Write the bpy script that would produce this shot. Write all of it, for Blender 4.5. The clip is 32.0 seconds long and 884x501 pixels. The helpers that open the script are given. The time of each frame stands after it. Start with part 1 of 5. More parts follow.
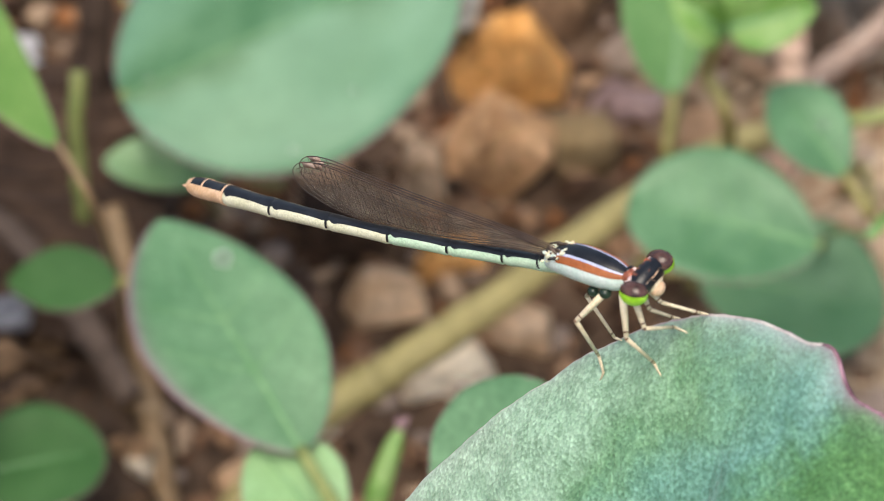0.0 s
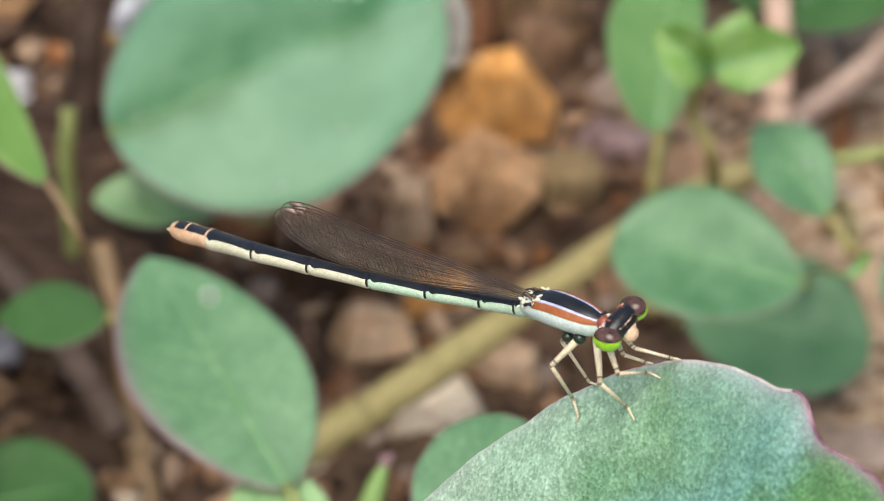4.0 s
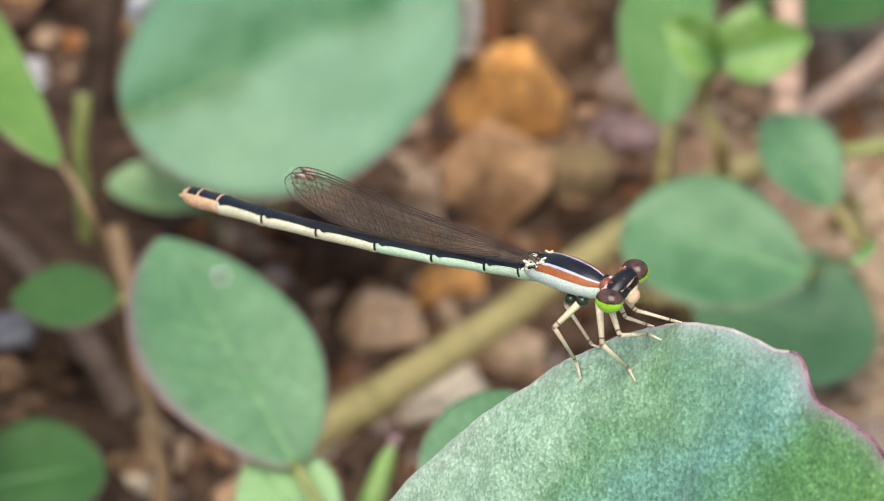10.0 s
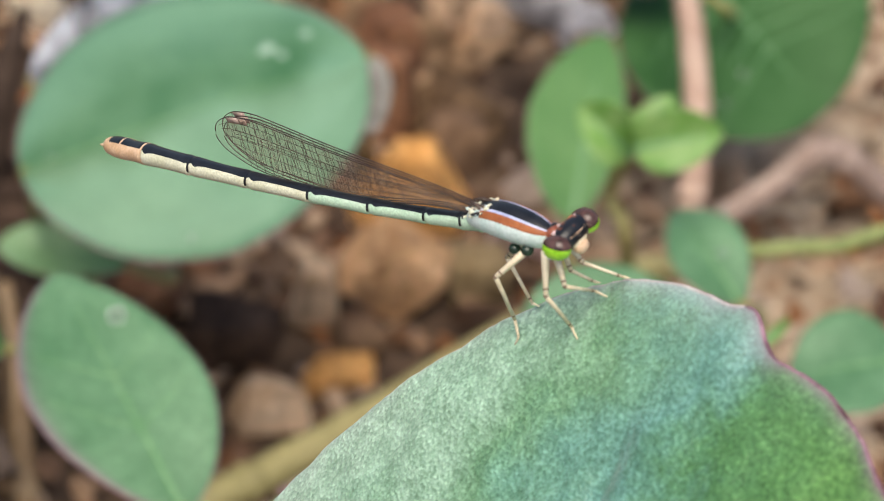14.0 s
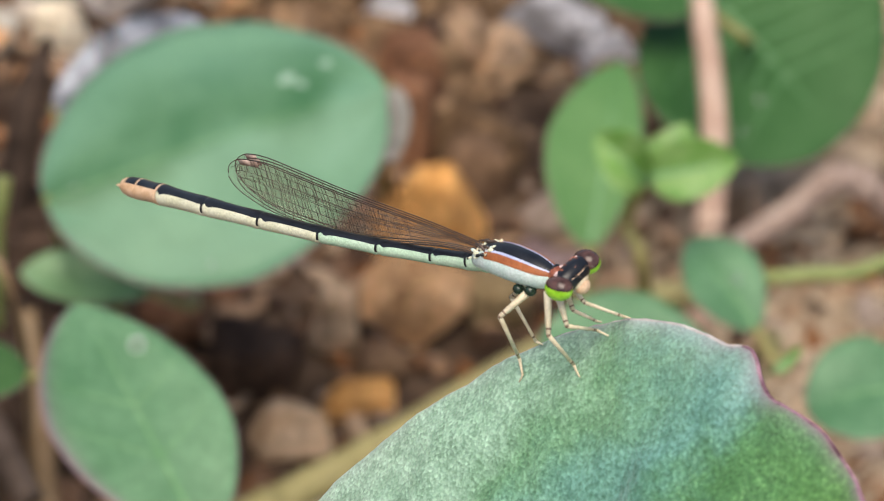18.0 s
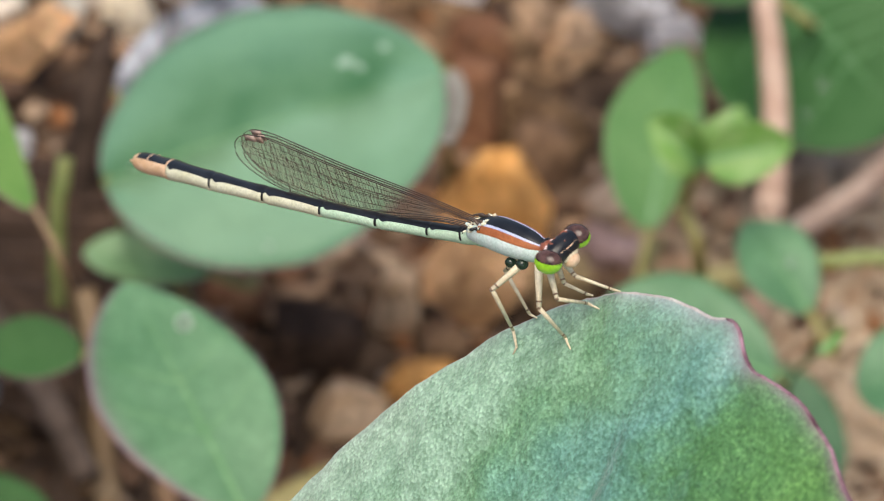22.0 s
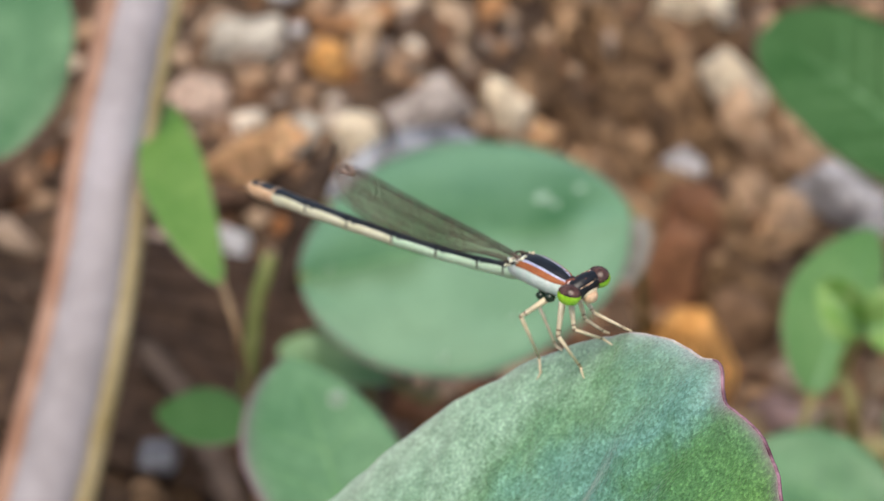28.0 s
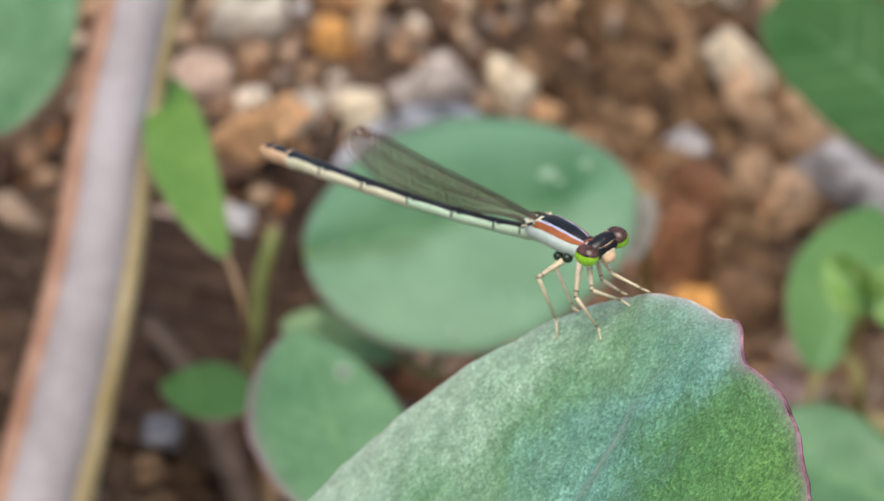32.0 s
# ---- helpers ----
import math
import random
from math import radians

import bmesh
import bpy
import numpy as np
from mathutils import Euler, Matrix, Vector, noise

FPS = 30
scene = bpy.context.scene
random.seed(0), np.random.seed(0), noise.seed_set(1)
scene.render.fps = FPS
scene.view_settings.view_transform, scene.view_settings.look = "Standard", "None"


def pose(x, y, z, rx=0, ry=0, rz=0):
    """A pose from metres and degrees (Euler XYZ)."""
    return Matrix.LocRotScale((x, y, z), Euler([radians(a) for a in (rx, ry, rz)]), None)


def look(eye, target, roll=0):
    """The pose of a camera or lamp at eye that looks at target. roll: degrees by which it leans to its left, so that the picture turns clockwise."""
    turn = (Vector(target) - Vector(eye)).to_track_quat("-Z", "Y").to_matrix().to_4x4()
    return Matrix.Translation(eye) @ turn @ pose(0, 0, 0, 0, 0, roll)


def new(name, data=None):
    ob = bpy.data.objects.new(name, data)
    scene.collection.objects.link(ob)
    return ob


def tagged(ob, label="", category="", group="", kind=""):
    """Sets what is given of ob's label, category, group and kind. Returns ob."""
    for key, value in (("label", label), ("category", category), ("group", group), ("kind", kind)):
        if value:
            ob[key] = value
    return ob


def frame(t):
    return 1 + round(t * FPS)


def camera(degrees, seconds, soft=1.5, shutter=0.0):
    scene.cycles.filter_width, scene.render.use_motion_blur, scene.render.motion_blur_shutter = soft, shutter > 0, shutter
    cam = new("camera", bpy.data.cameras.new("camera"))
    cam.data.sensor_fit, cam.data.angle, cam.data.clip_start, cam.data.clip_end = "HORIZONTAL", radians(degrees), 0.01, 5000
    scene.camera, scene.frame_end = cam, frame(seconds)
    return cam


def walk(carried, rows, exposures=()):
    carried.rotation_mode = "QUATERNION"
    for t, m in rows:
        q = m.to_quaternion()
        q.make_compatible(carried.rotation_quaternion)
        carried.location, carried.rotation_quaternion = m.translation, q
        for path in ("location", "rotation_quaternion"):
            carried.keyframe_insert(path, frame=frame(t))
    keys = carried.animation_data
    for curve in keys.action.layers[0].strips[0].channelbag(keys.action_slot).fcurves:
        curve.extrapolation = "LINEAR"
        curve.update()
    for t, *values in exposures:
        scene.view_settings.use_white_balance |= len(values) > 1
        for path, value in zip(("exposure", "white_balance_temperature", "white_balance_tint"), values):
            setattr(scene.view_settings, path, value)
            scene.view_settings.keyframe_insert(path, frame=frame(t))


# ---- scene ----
# ---------------------------------------------------------------- camera
cam = camera(18.0, 32.0, soft=1.0)
cam.data.dof.use_dof = True
cam.data.dof.focus_distance = 0.1272
cam.data.dof.aperture_fstop = 86.0

PATH = (
    (0, -0.00012, -0.08674, 0.21565, 51.088, 0.603, -0.715),
    (0.5, -0.00065, -0.08749, 0.21633, 51.208, 0.617, -0.536),
    (1, -0.00127, -0.08785, 0.21519, 51.035, 0.445, -0.352),
    (1.5, -0.00098, -0.08803, 0.21570, 51.124, 0.476, -0.500),
    (2, -0.00082, -0.08876, 0.21596, 51.081, 0.496, -0.382),
    (2.5, -0.00043, -0.08771, 0.21681, 51.433, 0.408, -0.516),
    (3, -0.00004, -0.08839, 0.21763, 51.600, 0.278, -0.513),
    (3.5, 0.00032, -0.08797, 0.21723, 51.611, 0.360, -0.683),
    (5.5, 0.00089, -0.08922, 0.21934, 52.146, 0.249, -0.749),
    (6, 0.00105, -0.08963, 0.21820, 51.883, 0.166, -0.566),
    (6.5, 0.00086, -0.08986, 0.21858, 52.057, 0.038, -0.484),
    (7, 0.00103, -0.09053, 0.21994, 52.335, 0.132, -0.457),
    (7.5, 0.00174, -0.09028, 0.21877, 52.079, 0.019, -0.534),
    (8, 0.00097, -0.09075, 0.21868, 51.997, 0.137, -0.306),
    (8.5, 0.00017, -0.09117, 0.21821, 51.907, -0.049, -0.102),
    (9, 0.00018, -0.09245, 0.21848, 51.883, 0.013, 0.015),
    (9.5, 0.00025, -0.09179, 0.21836, 51.919, 0.132, -0.052),
    (10, 0.00082, -0.09123, 0.21763, 51.827, 0.084, -0.149),
    (10.5, 0.00052, -0.09171, 0.21737, 51.794, 0.037, 0.058),
    (11, 0.00028, -0.09229, 0.21732, 51.823, -0.033, 0.115),
    (11.5, 0.00022, -0.09330, 0.21880, 52.043, 0.169, 0.173),
    (12, 0.00140, -0.09185, 0.21672, 51.711, 0.059, -0.126),
    (12.5, 0.00028, -0.09118, 0.21464, 52.131, -0.539, -0.040),
    (13, -0.00127, -0.09118, 0.21105, 53.862, -2.047, -0.572),
    (13.5, -0.00227, -0.09301, 0.20968, 54.759, -2.887, -0.203),
    (14, -0.00178, -0.09205, 0.20561, 55.438, -4.148, -0.335),
    (14.5, -0.00402, -0.09339, 0.20599, 55.545, -4.236, 0.108),
    (16.5, -0.00409, -0.08946, 0.20253, 56.005, -5.000, -0.429),
    (17, -0.00456, -0.09473, 0.20652, 56.063, -4.440, 0.157),
    (17.5, -0.00290, -0.09400, 0.20659, 56.057, -4.456, -0.177),
    (18, -0.00103, -0.09411, 0.20826, 55.779, -3.779, 0.096),
    (18.5, 0.00057, -0.09495, 0.21022, 55.861, -3.432, 0.175),
    (19, 0.00037, -0.09700, 0.21038, 55.515, -3.218, 0.925),
    (19.5, 0.00190, -0.09614, 0.21075, 55.490, -2.937, 0.841),
    (20, 0.00305, -0.09783, 0.21261, 55.182, -2.416, 1.671),
    (20.5, 0.00324, -0.09937, 0.21254, 55.292, -2.263, 2.316),
    (21, 0.00419, -0.09673, 0.21041, 55.380, -2.493, 1.990),
    (21.5, 0.00390, -0.09635, 0.20985, 55.340, -2.545, 1.980),
    (22, 0.00359, -0.09611, 0.20919, 55.425, -2.836, 1.928),
    (22.5, 0.00358, -0.09628, 0.21005, 55.667, -2.687, 1.945),
    (23, 0.00476, -0.09580, 0.21013, 55.690, -2.342, 2.274),
    (23.5, 0.00932, -0.09303, 0.21055, 55.873, -2.395, 3.036),
    (24, 0.01066, -0.09831, 0.21368, 56.817, -2.607, 5.420),
    (24.5, 0.01154, -0.10239, 0.21443, 57.355, -2.742, 6.689),
    (25, 0.01360, -0.10586, 0.21182, 57.479, -3.690, 8.169),
    (25.5, 0.01407, -0.10986, 0.21173, 58.082, -4.626, 9.388),
    (27.5, 0.01733, -0.11251, 0.21030, 58.629, -5.662, 10.534),
    (28, 0.01657, -0.11377, 0.21236, 58.937, -5.728, 10.680),
    (28.5, 0.01680, -0.11255, 0.21131, 58.911, -5.568, 10.515),
    (29, 0.01692, -0.11217, 0.21095, 58.769, -5.457, 10.555),
    (29.5, 0.01568, -0.11485, 0.21222, 58.900, -5.537, 11.055),
    (30, 0.01485, -0.11600, 0.21182, 58.688, -5.612, 11.333),
    (30.5, 0.01518, -0.11586, 0.21156, 58.733, -5.628, 11.234),
    (31, 0.01606, -0.11321, 0.21061, 58.761, -5.656, 10.804),
    (31.5, 0.01575, -0.11408, 0.21063, 58.568, -5.910, 10.766),
    (32, 0.01569, -0.11388, 0.21063, 58.686, -5.888, 10.670),
)
walk(cam, [(t, pose(x, y, z, rx, ry, rz)) for t, x, y, z, rx, ry, rz in PATH], exposures=((0.0, 0.55, 6700, 11), (13.0, 0.61, 6700, 11), (14.2, 0.46, 6700, 11), (18.0, 0.44, 6700, 11), (23.0, 0.42, 6700, 11), (24.0, 0.60, 6700, 11), (25.0, 0.61, 6700, 11), (28.0, 0.34, 6700, 11), (32.0, 0.34, 6700, 11)))

# ---------------------------------------------------------------- light
SUN_ELEVATION, SUN_AZIMUTH = radians(66), radians(-166)   # azimuth from +y towards +x
world = bpy.data.worlds.new("sky")
scene.world = world
world.use_nodes = True
sky = world.node_tree.nodes.new("ShaderNodeTexSky")
sky.sky_type = "NISHITA"
sky.sun_disc = False
sky.sun_elevation = SUN_ELEVATION
sky.sun_rotation = SUN_AZIMUTH
sky.air_density, sky.dust_density = 1.0, 3.0
background = world.node_tree.nodes["Background"]
world.node_tree.links.new(sky.outputs["Color"], background.inputs["Color"])
background.inputs["Strength"].default_value = 0.115
sun_data = bpy.data.lights.new("sun", "SUN")
sun_data.energy, sun_data.angle, sun_data.color = 2.2, radians(50), (1.0, 0.93, 0.80)
sun = new("sun", sun_data)
sun_dir = Vector((math.sin(SUN_AZIMUTH) * math.cos(SUN_ELEVATION), math.cos(SUN_AZIMUTH) * math.cos(SUN_ELEVATION), math.sin(SUN_ELEVATION)))
sun.matrix_world = look(sun_dir, (0, 0, 0))


# ---------------------------------------------------------------- materials
def material(name, roughness=0.5, specular=0.5):
    m = bpy.data.materials.new(name)
    m.use_nodes = True
    b = m.node_tree.nodes["Principled BSDF"]
    b.inputs["Roughness"].default_value = roughness
    b.inputs["Specular IOR Level"].default_value = specular
    return m, m.node_tree.nodes, m.node_tree.links, b


def noise_ramp(nodes, links, coord, scale, stops, detail=3.0, rough=0.55):
    """Colour from a noise of one size; stops are (place, rgb)."""
    n = nodes.new("ShaderNodeTexNoise")
    n.inputs["Scale"].default_value = scale
    n.inputs["Detail"].default_value = detail
    n.inputs["Roughness"].default_value = rough
    links.new(coord, n.inputs["Vector"])
    r = nodes.new("ShaderNodeValToRGB")
    e = r.color_ramp.elements
    while len(e) < len(stops):
        e.new(0.5)
    for el, (at, rgb) in zip(e, stops):
        el.position, el.color = at, (*rgb, 1)
    links.new(n.outputs["Fac"], r.inputs["Fac"])
    return n, r


def blend(nodes, links, a, b, factor, mode="MIX"):
    mix = nodes.new("ShaderNodeMix")
    mix.data_type, mix.blend_type = "RGBA", mode
    for value, slot in ((factor, 0), (a, 6), (b, 7)):
        if hasattr(value, "is_output"):
            links.new(value, mix.inputs[slot])
        elif slot == 0:
            mix.inputs[0].default_value = value
        else:
            mix.inputs[slot].default_value = (*value, 1)
    return mix.outputs[2]


def bump(nodes, links, height, bsdf, strength, distance):
    b = nodes.new("ShaderNodeBump")
    b.inputs["Strength"].default_value, b.inputs["Distance"].default_value = strength, distance
    links.new(height, b.inputs["Height"])
    links.new(b.outputs["Normal"], bsdf.inputs["Normal"])


def leaf_material(name, dark, light, vein=(0.3, 0.42, 0.2), cell=2600, patch=90, gloss=0.42, grain=0.35, specular=0.5):
    """Waxy leaf: broad patches, fine granular cells and a little light coming through."""
    m, nodes, links, b = material(name, gloss, specular)
    coord = nodes.new("ShaderNodeTexCoord").outputs["Object"]
    _, broad = noise_ramp(nodes, links, coord, patch, [(0.32, dark), (0.68, light)], 4, 0.6)
    v = nodes.new("ShaderNodeTexVoronoi")
    v.inputs["Scale"].default_value = cell
    links.new(coord, v.inputs["Vector"])
    fine, flecks = noise_ramp(nodes, links, coord, cell * 0.8, [(0.4, (0.75, 0.8, 0.75)), (0.62, (1.25, 1.25, 1.25))], 2)
    col = blend(nodes, links, broad.outputs["Color"], flecks.outputs["Color"], grain, "MULTIPLY")
    # vertex layers: a paler tint painting lit areas, and the purple edge tinge
    for attribute, tint in (("bloom_lit", (0.235, 0.455, 0.305)), ("blush", (0.26, 0.15, 0.22))):
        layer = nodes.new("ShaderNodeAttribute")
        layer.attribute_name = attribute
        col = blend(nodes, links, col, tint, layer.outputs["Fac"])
    links.new(col, b.inputs["Base Color"])
    b.inputs["Subsurface Weight"].default_value = 0.0
    bump(nodes, links, v.outputs["Distance"], b, 0.25, 0.0001)
    tr = nodes.new("ShaderNodeBsdfTranslucent")
    links.new(col, tr.inputs["Color"])
    mix = nodes.new("ShaderNodeMixShader")
    mix.inputs[0].default_value = 0.22
    links.new(b.outputs[0], mix.inputs[1])
    links.new(tr.outputs[0], mix.inputs[2])
    links.new(mix.outputs[0], nodes["Material Output"].inputs["Surface"])
    return m


def plain_material(name, a, c, size, roughness=0.5, specular=0.4, relief=0.15, fine=0.6):
    """Two tones in patches of the given size in metres, with a fine grain."""
    m, nodes, links, b = material(name, roughness, specular)
    coord = nodes.new("ShaderNodeTexCoord").outputs["Object"]
    n, r = noise_ramp(nodes, links, coord, 1 / size, [(0.35, a), (0.65, c)], 5, 0.6)
    f, g = noise_ramp(nodes, links, coord, 8 / size, [(0.35, (0.8, 0.8, 0.8)), (0.65, (1.15, 1.15, 1.15))], 3)
    links.new(blend(nodes, links, r.outputs["Color"], g.outputs["Color"], fine, "MULTIPLY"), b.inputs["Base Color"])
    bump(nodes, links, f.outputs["Fac"], b, relief, size * 0.1)
    return m


def rough_stone(name, a, c, roughness=0.8, specular=0.25, mixed=False):
    """Weathered stone or earth, mixed where each lump has its own tone: blotches, a gritty grain, pale chips and a broken surface."""
    m, nodes, links, b = material(name, roughness, specular)
    coord = nodes.new("ShaderNodeTexCoord").outputs["Object"]
    n, r = noise_ramp(nodes, links, coord, 230, [(0.34, a), (0.64, c)], 8, 0.7)
    f, g = noise_ramp(nodes, links, coord, 900, [(0.32, (0.62, 0.60, 0.59)), (0.5, (1.1, 1.1, 1.1)), (0.68, (1.5, 1.5, 1.5))], 5, 0.7)
    col = blend(nodes, links, r.outputs["Color"], g.outputs["Color"], 0.8, "MULTIPLY")
    info = nodes.new("ShaderNodeObjectInfo")
    # broad worn and dirty patches, different on each stone
    own = nodes.new("ShaderNodeVectorMath")
    own.operation = "MULTIPLY_ADD"
    own.inputs[1].default_value = (0.3, 0.2, 0.4)
    links.new(info.outputs["Random"], own.inputs[0])
    links.new(coord, own.inputs[2])
    _, dirt = noise_ramp(nodes, links, own.outputs["Vector"], 190, [(0.36, (0.40, 0.36, 0.33)), (0.50, (1.0, 0.98, 0.96)), (0.64, (1.38, 1.38, 1.36))], 4, 0.6)
    col = blend(nodes, links, col, dirt.outputs["Color"], 0.62, "MULTIPLY")
    if mixed:
        lump = nodes.new("ShaderNodeValToRGB")
        for el, (at, rgb) in zip([lump.color_ramp.elements[0], lump.color_ramp.elements.new(0.5), lump.color_ramp.elements[-1]], [(0.0, (0.28, 0.24, 0.21)), (0.6, (0.85, 0.80, 0.74)), (1.0, (1.75, 1.70, 1.65))]):
            el.position, el.color = at, (*rgb, 1)
        links.new(info.outputs["Random"], lump.inputs["Fac"])
        col = blend(nodes, links, col, lump.outputs["Color"], 1.0, "MULTIPLY")
    links.new(col, b.inputs["Base Color"])
    bump(nodes, links, n.outputs["Fac"], b, 0.9, 0.0022)
    return m


def gravel_material(name, lift=(1.0, 1.0, 1.0)):
    """Stones of mixed kinds: each piece picks its own tone."""
    m, nodes, links, b = material(name, 0.75, 0.3)
    info = nodes.new("ShaderNodeObjectInfo")
    geo = nodes.new("ShaderNodeNewGeometry")
    add = nodes.new("ShaderNodeMath")
    add.operation = "ADD"
    links.new(info.outputs["Random"], add.inputs[0])
    links.new(geo.outputs["Random Per Island"], add.inputs[1])
    wrap = nodes.new("ShaderNodeMath")
    wrap.operation = "FRACT"
    links.new(add.outputs[0], wrap.inputs[0])
    tone = nodes.new("ShaderNodeValToRGB")
    tone.color_ramp.interpolation = "CONSTANT"
    kinds = [(0.0, (0.09, 0.055, 0.035)), (0.10, (0.30, 0.19, 0.12)), (0.24, (0.52, 0.38, 0.27)), (0.38, (0.15, 0.09, 0.06)),
             (0.48, (0.66, 0.52, 0.39)), (0.61, (0.36, 0.25, 0.18)), (0.72, (0.46, 0.24, 0.11)), (0.80, (0.78, 0.69, 0.57)), (0.90, (0.56, 0.54, 0.54))]
    e = tone.color_ramp.elements
    while len(e) < len(kinds):
        e.new(0.5)
    for el, (at, rgb) in zip(e, kinds):
        el.position, el.color = at, (*rgb, 1)
    links.new(wrap.outputs[0], tone.inputs["Fac"])
    coord = nodes.new("ShaderNodeTexCoord").outputs["Object"]
    n, r = noise_ramp(nodes, links, coord, 260, [(0.3, (0.45, 0.43, 0.42)), (0.7, (1.35, 1.32, 1.3))], 6, 0.7)
    col = blend(nodes, links, tone.outputs["Color"], r.outputs["Color"], 0.85, "MULTIPLY")
    links.new(blend(nodes, links, col, lift, 1.0, "MULTIPLY"), b.inputs["Base Color"])
    bump(nodes, links, n.outputs["Fac"], b, 0.4, 0.0006)
    return m


LEAF_GLAUCOUS = leaf_material("glaucous leaf", (0.062, 0.185, 0.076), (0.168, 0.332, 0.175), patch=130, grain=0.5)


def bloom_leaf():
    """The near leaf: wax in teal, grey and yellow-green drifts over fine pale and dark cells; sheen is painted into the
    pale end.
    """
    m, nodes, links, b = material("granular grey-green leaf", 0.38, 0.5)
    coord = nodes.new("ShaderNodeTexCoord").outputs["Object"]
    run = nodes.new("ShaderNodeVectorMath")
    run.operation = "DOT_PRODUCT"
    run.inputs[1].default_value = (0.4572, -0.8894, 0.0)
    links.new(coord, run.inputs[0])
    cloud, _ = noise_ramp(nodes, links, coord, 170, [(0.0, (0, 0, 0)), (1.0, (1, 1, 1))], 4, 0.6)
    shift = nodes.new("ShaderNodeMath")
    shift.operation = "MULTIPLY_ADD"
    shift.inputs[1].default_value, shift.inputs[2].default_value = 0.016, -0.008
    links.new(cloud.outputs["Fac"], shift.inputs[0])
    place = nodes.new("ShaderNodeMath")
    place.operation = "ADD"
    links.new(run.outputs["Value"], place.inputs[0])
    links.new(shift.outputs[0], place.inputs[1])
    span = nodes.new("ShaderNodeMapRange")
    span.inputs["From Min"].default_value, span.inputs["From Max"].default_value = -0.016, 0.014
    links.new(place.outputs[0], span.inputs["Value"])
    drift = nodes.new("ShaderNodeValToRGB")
    # the pale first stops hold that side's sheen as well as its wax
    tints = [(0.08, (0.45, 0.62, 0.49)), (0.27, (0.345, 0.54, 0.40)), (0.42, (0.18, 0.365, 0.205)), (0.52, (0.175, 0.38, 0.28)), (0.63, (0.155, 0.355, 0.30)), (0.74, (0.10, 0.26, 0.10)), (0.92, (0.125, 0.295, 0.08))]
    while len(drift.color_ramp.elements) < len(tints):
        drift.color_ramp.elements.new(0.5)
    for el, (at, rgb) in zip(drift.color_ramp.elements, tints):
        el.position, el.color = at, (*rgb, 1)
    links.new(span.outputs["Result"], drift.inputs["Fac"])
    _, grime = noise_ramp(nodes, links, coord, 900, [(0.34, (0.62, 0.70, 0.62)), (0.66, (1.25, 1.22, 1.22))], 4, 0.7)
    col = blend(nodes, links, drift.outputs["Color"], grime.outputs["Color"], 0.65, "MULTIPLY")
    v = nodes.new("ShaderNodeTexVoronoi")
    v.inputs["Scale"].default_value = 6200
    links.new(coord, v.inputs["Vector"])
    _, specks = noise_ramp(nodes, links, coord, 4600, [(0.36, (0.60, 0.70, 0.60)), (0.52, (1.0, 1.0, 1.0)), (0.68, (1.38, 1.30, 1.34))], 2, 0.6)
    # less grain on the pale side of wax and painted sheen, more on the green side
    bare = nodes.new("ShaderNodeMapRange")
    bare.inputs["To Min"].default_value, bare.inputs["To Max"].default_value = 0.32, 0.95
    links.new(span.outputs["Result"], bare.inputs["Value"])
    col = blend(nodes, links, col, specks.outputs["Color"], bare.outputs["Result"], "MULTIPLY")
    tone = nodes.new("ShaderNodeValToRGB")
    for el, (at, rgb) in zip([tone.color_ramp.elements[0], tone.color_ramp.elements.new(0.5), tone.color_ramp.elements[-1]], [(0.1, (0.55, 0.62, 0.55)), (0.55, (1.0, 1.0, 1.0)), (0.95, (1.55, 1.5, 1.5))]):
        el.position, el.color = at, (*rgb, 1)
    split = nodes.new("ShaderNodeSeparateColor")
    links.new(v.outputs["Color"], split.inputs[0])
    links.new(split.outputs[0], tone.inputs["Fac"])
    col = blend(nodes, links, col, tone.outputs["Color"], 0.42, "MULTIPLY")
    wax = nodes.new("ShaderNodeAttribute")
    wax.attribute_name = "bloom_lit"
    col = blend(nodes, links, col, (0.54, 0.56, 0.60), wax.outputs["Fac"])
    tinge = nodes.new("ShaderNodeAttribute")
    tinge.attribute_name = "blush"
    col = blend(nodes, links, col, (0.26, 0.13, 0.18), tinge.outputs["Fac"])
    links.new(col, b.inputs["Base Color"])
    bump(nodes, links, v.outputs["Distance"], b, 0.5, 0.0001)
    b.inputs["Sheen Weight"].default_value, b.inputs["Sheen Roughness"].default_value = 0.6, 0.3
    tr = nodes.new("ShaderNodeBsdfTranslucent")
    links.new(col, tr.inputs["Color"])
    mix = nodes.new("ShaderNodeMixShader")
    mix.inputs[0].default_value = 0.15
    links.new(b.outputs[0], mix.inputs[1])
    links.new(tr.outputs[0], mix.inputs[2])
    links.new(mix.outputs[0], nodes["Material Output"].inputs["Surface"])
    return m


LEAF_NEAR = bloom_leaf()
# dark enough for the big leaf's shaded half; its lit half is tinted
LEAF_DARKER = leaf_material("darker glaucous leaf", (0.058, 0.18, 0.072), (0.145, 0.30, 0.155), patch=110, gloss=0.5, grain=0.5)
LEAF_LIGHT = leaf_material("light green leaf", (0.25, 0.46, 0.18), (0.36, 0.58, 0.30))
LEAF_BRIGHT = leaf_material("young bright leaf", (0.16, 0.335, 0.07), (0.31, 0.47, 0.17), patch=400)
LEAF_YOUNG = leaf_material("fresh yellow green leaf", (0.11, 0.29, 0.035), (0.30, 0.47, 0.17), patch=330)
LEAF_MID = leaf_material("mid green leaf", (0.085, 0.225, 0.06), (0.145, 0.30, 0.10))
LEAF_OLIVE = leaf_material("yellowish green leaf", (0.10, 0.245, 0.045), (0.19, 0.34, 0.085), patch=200)
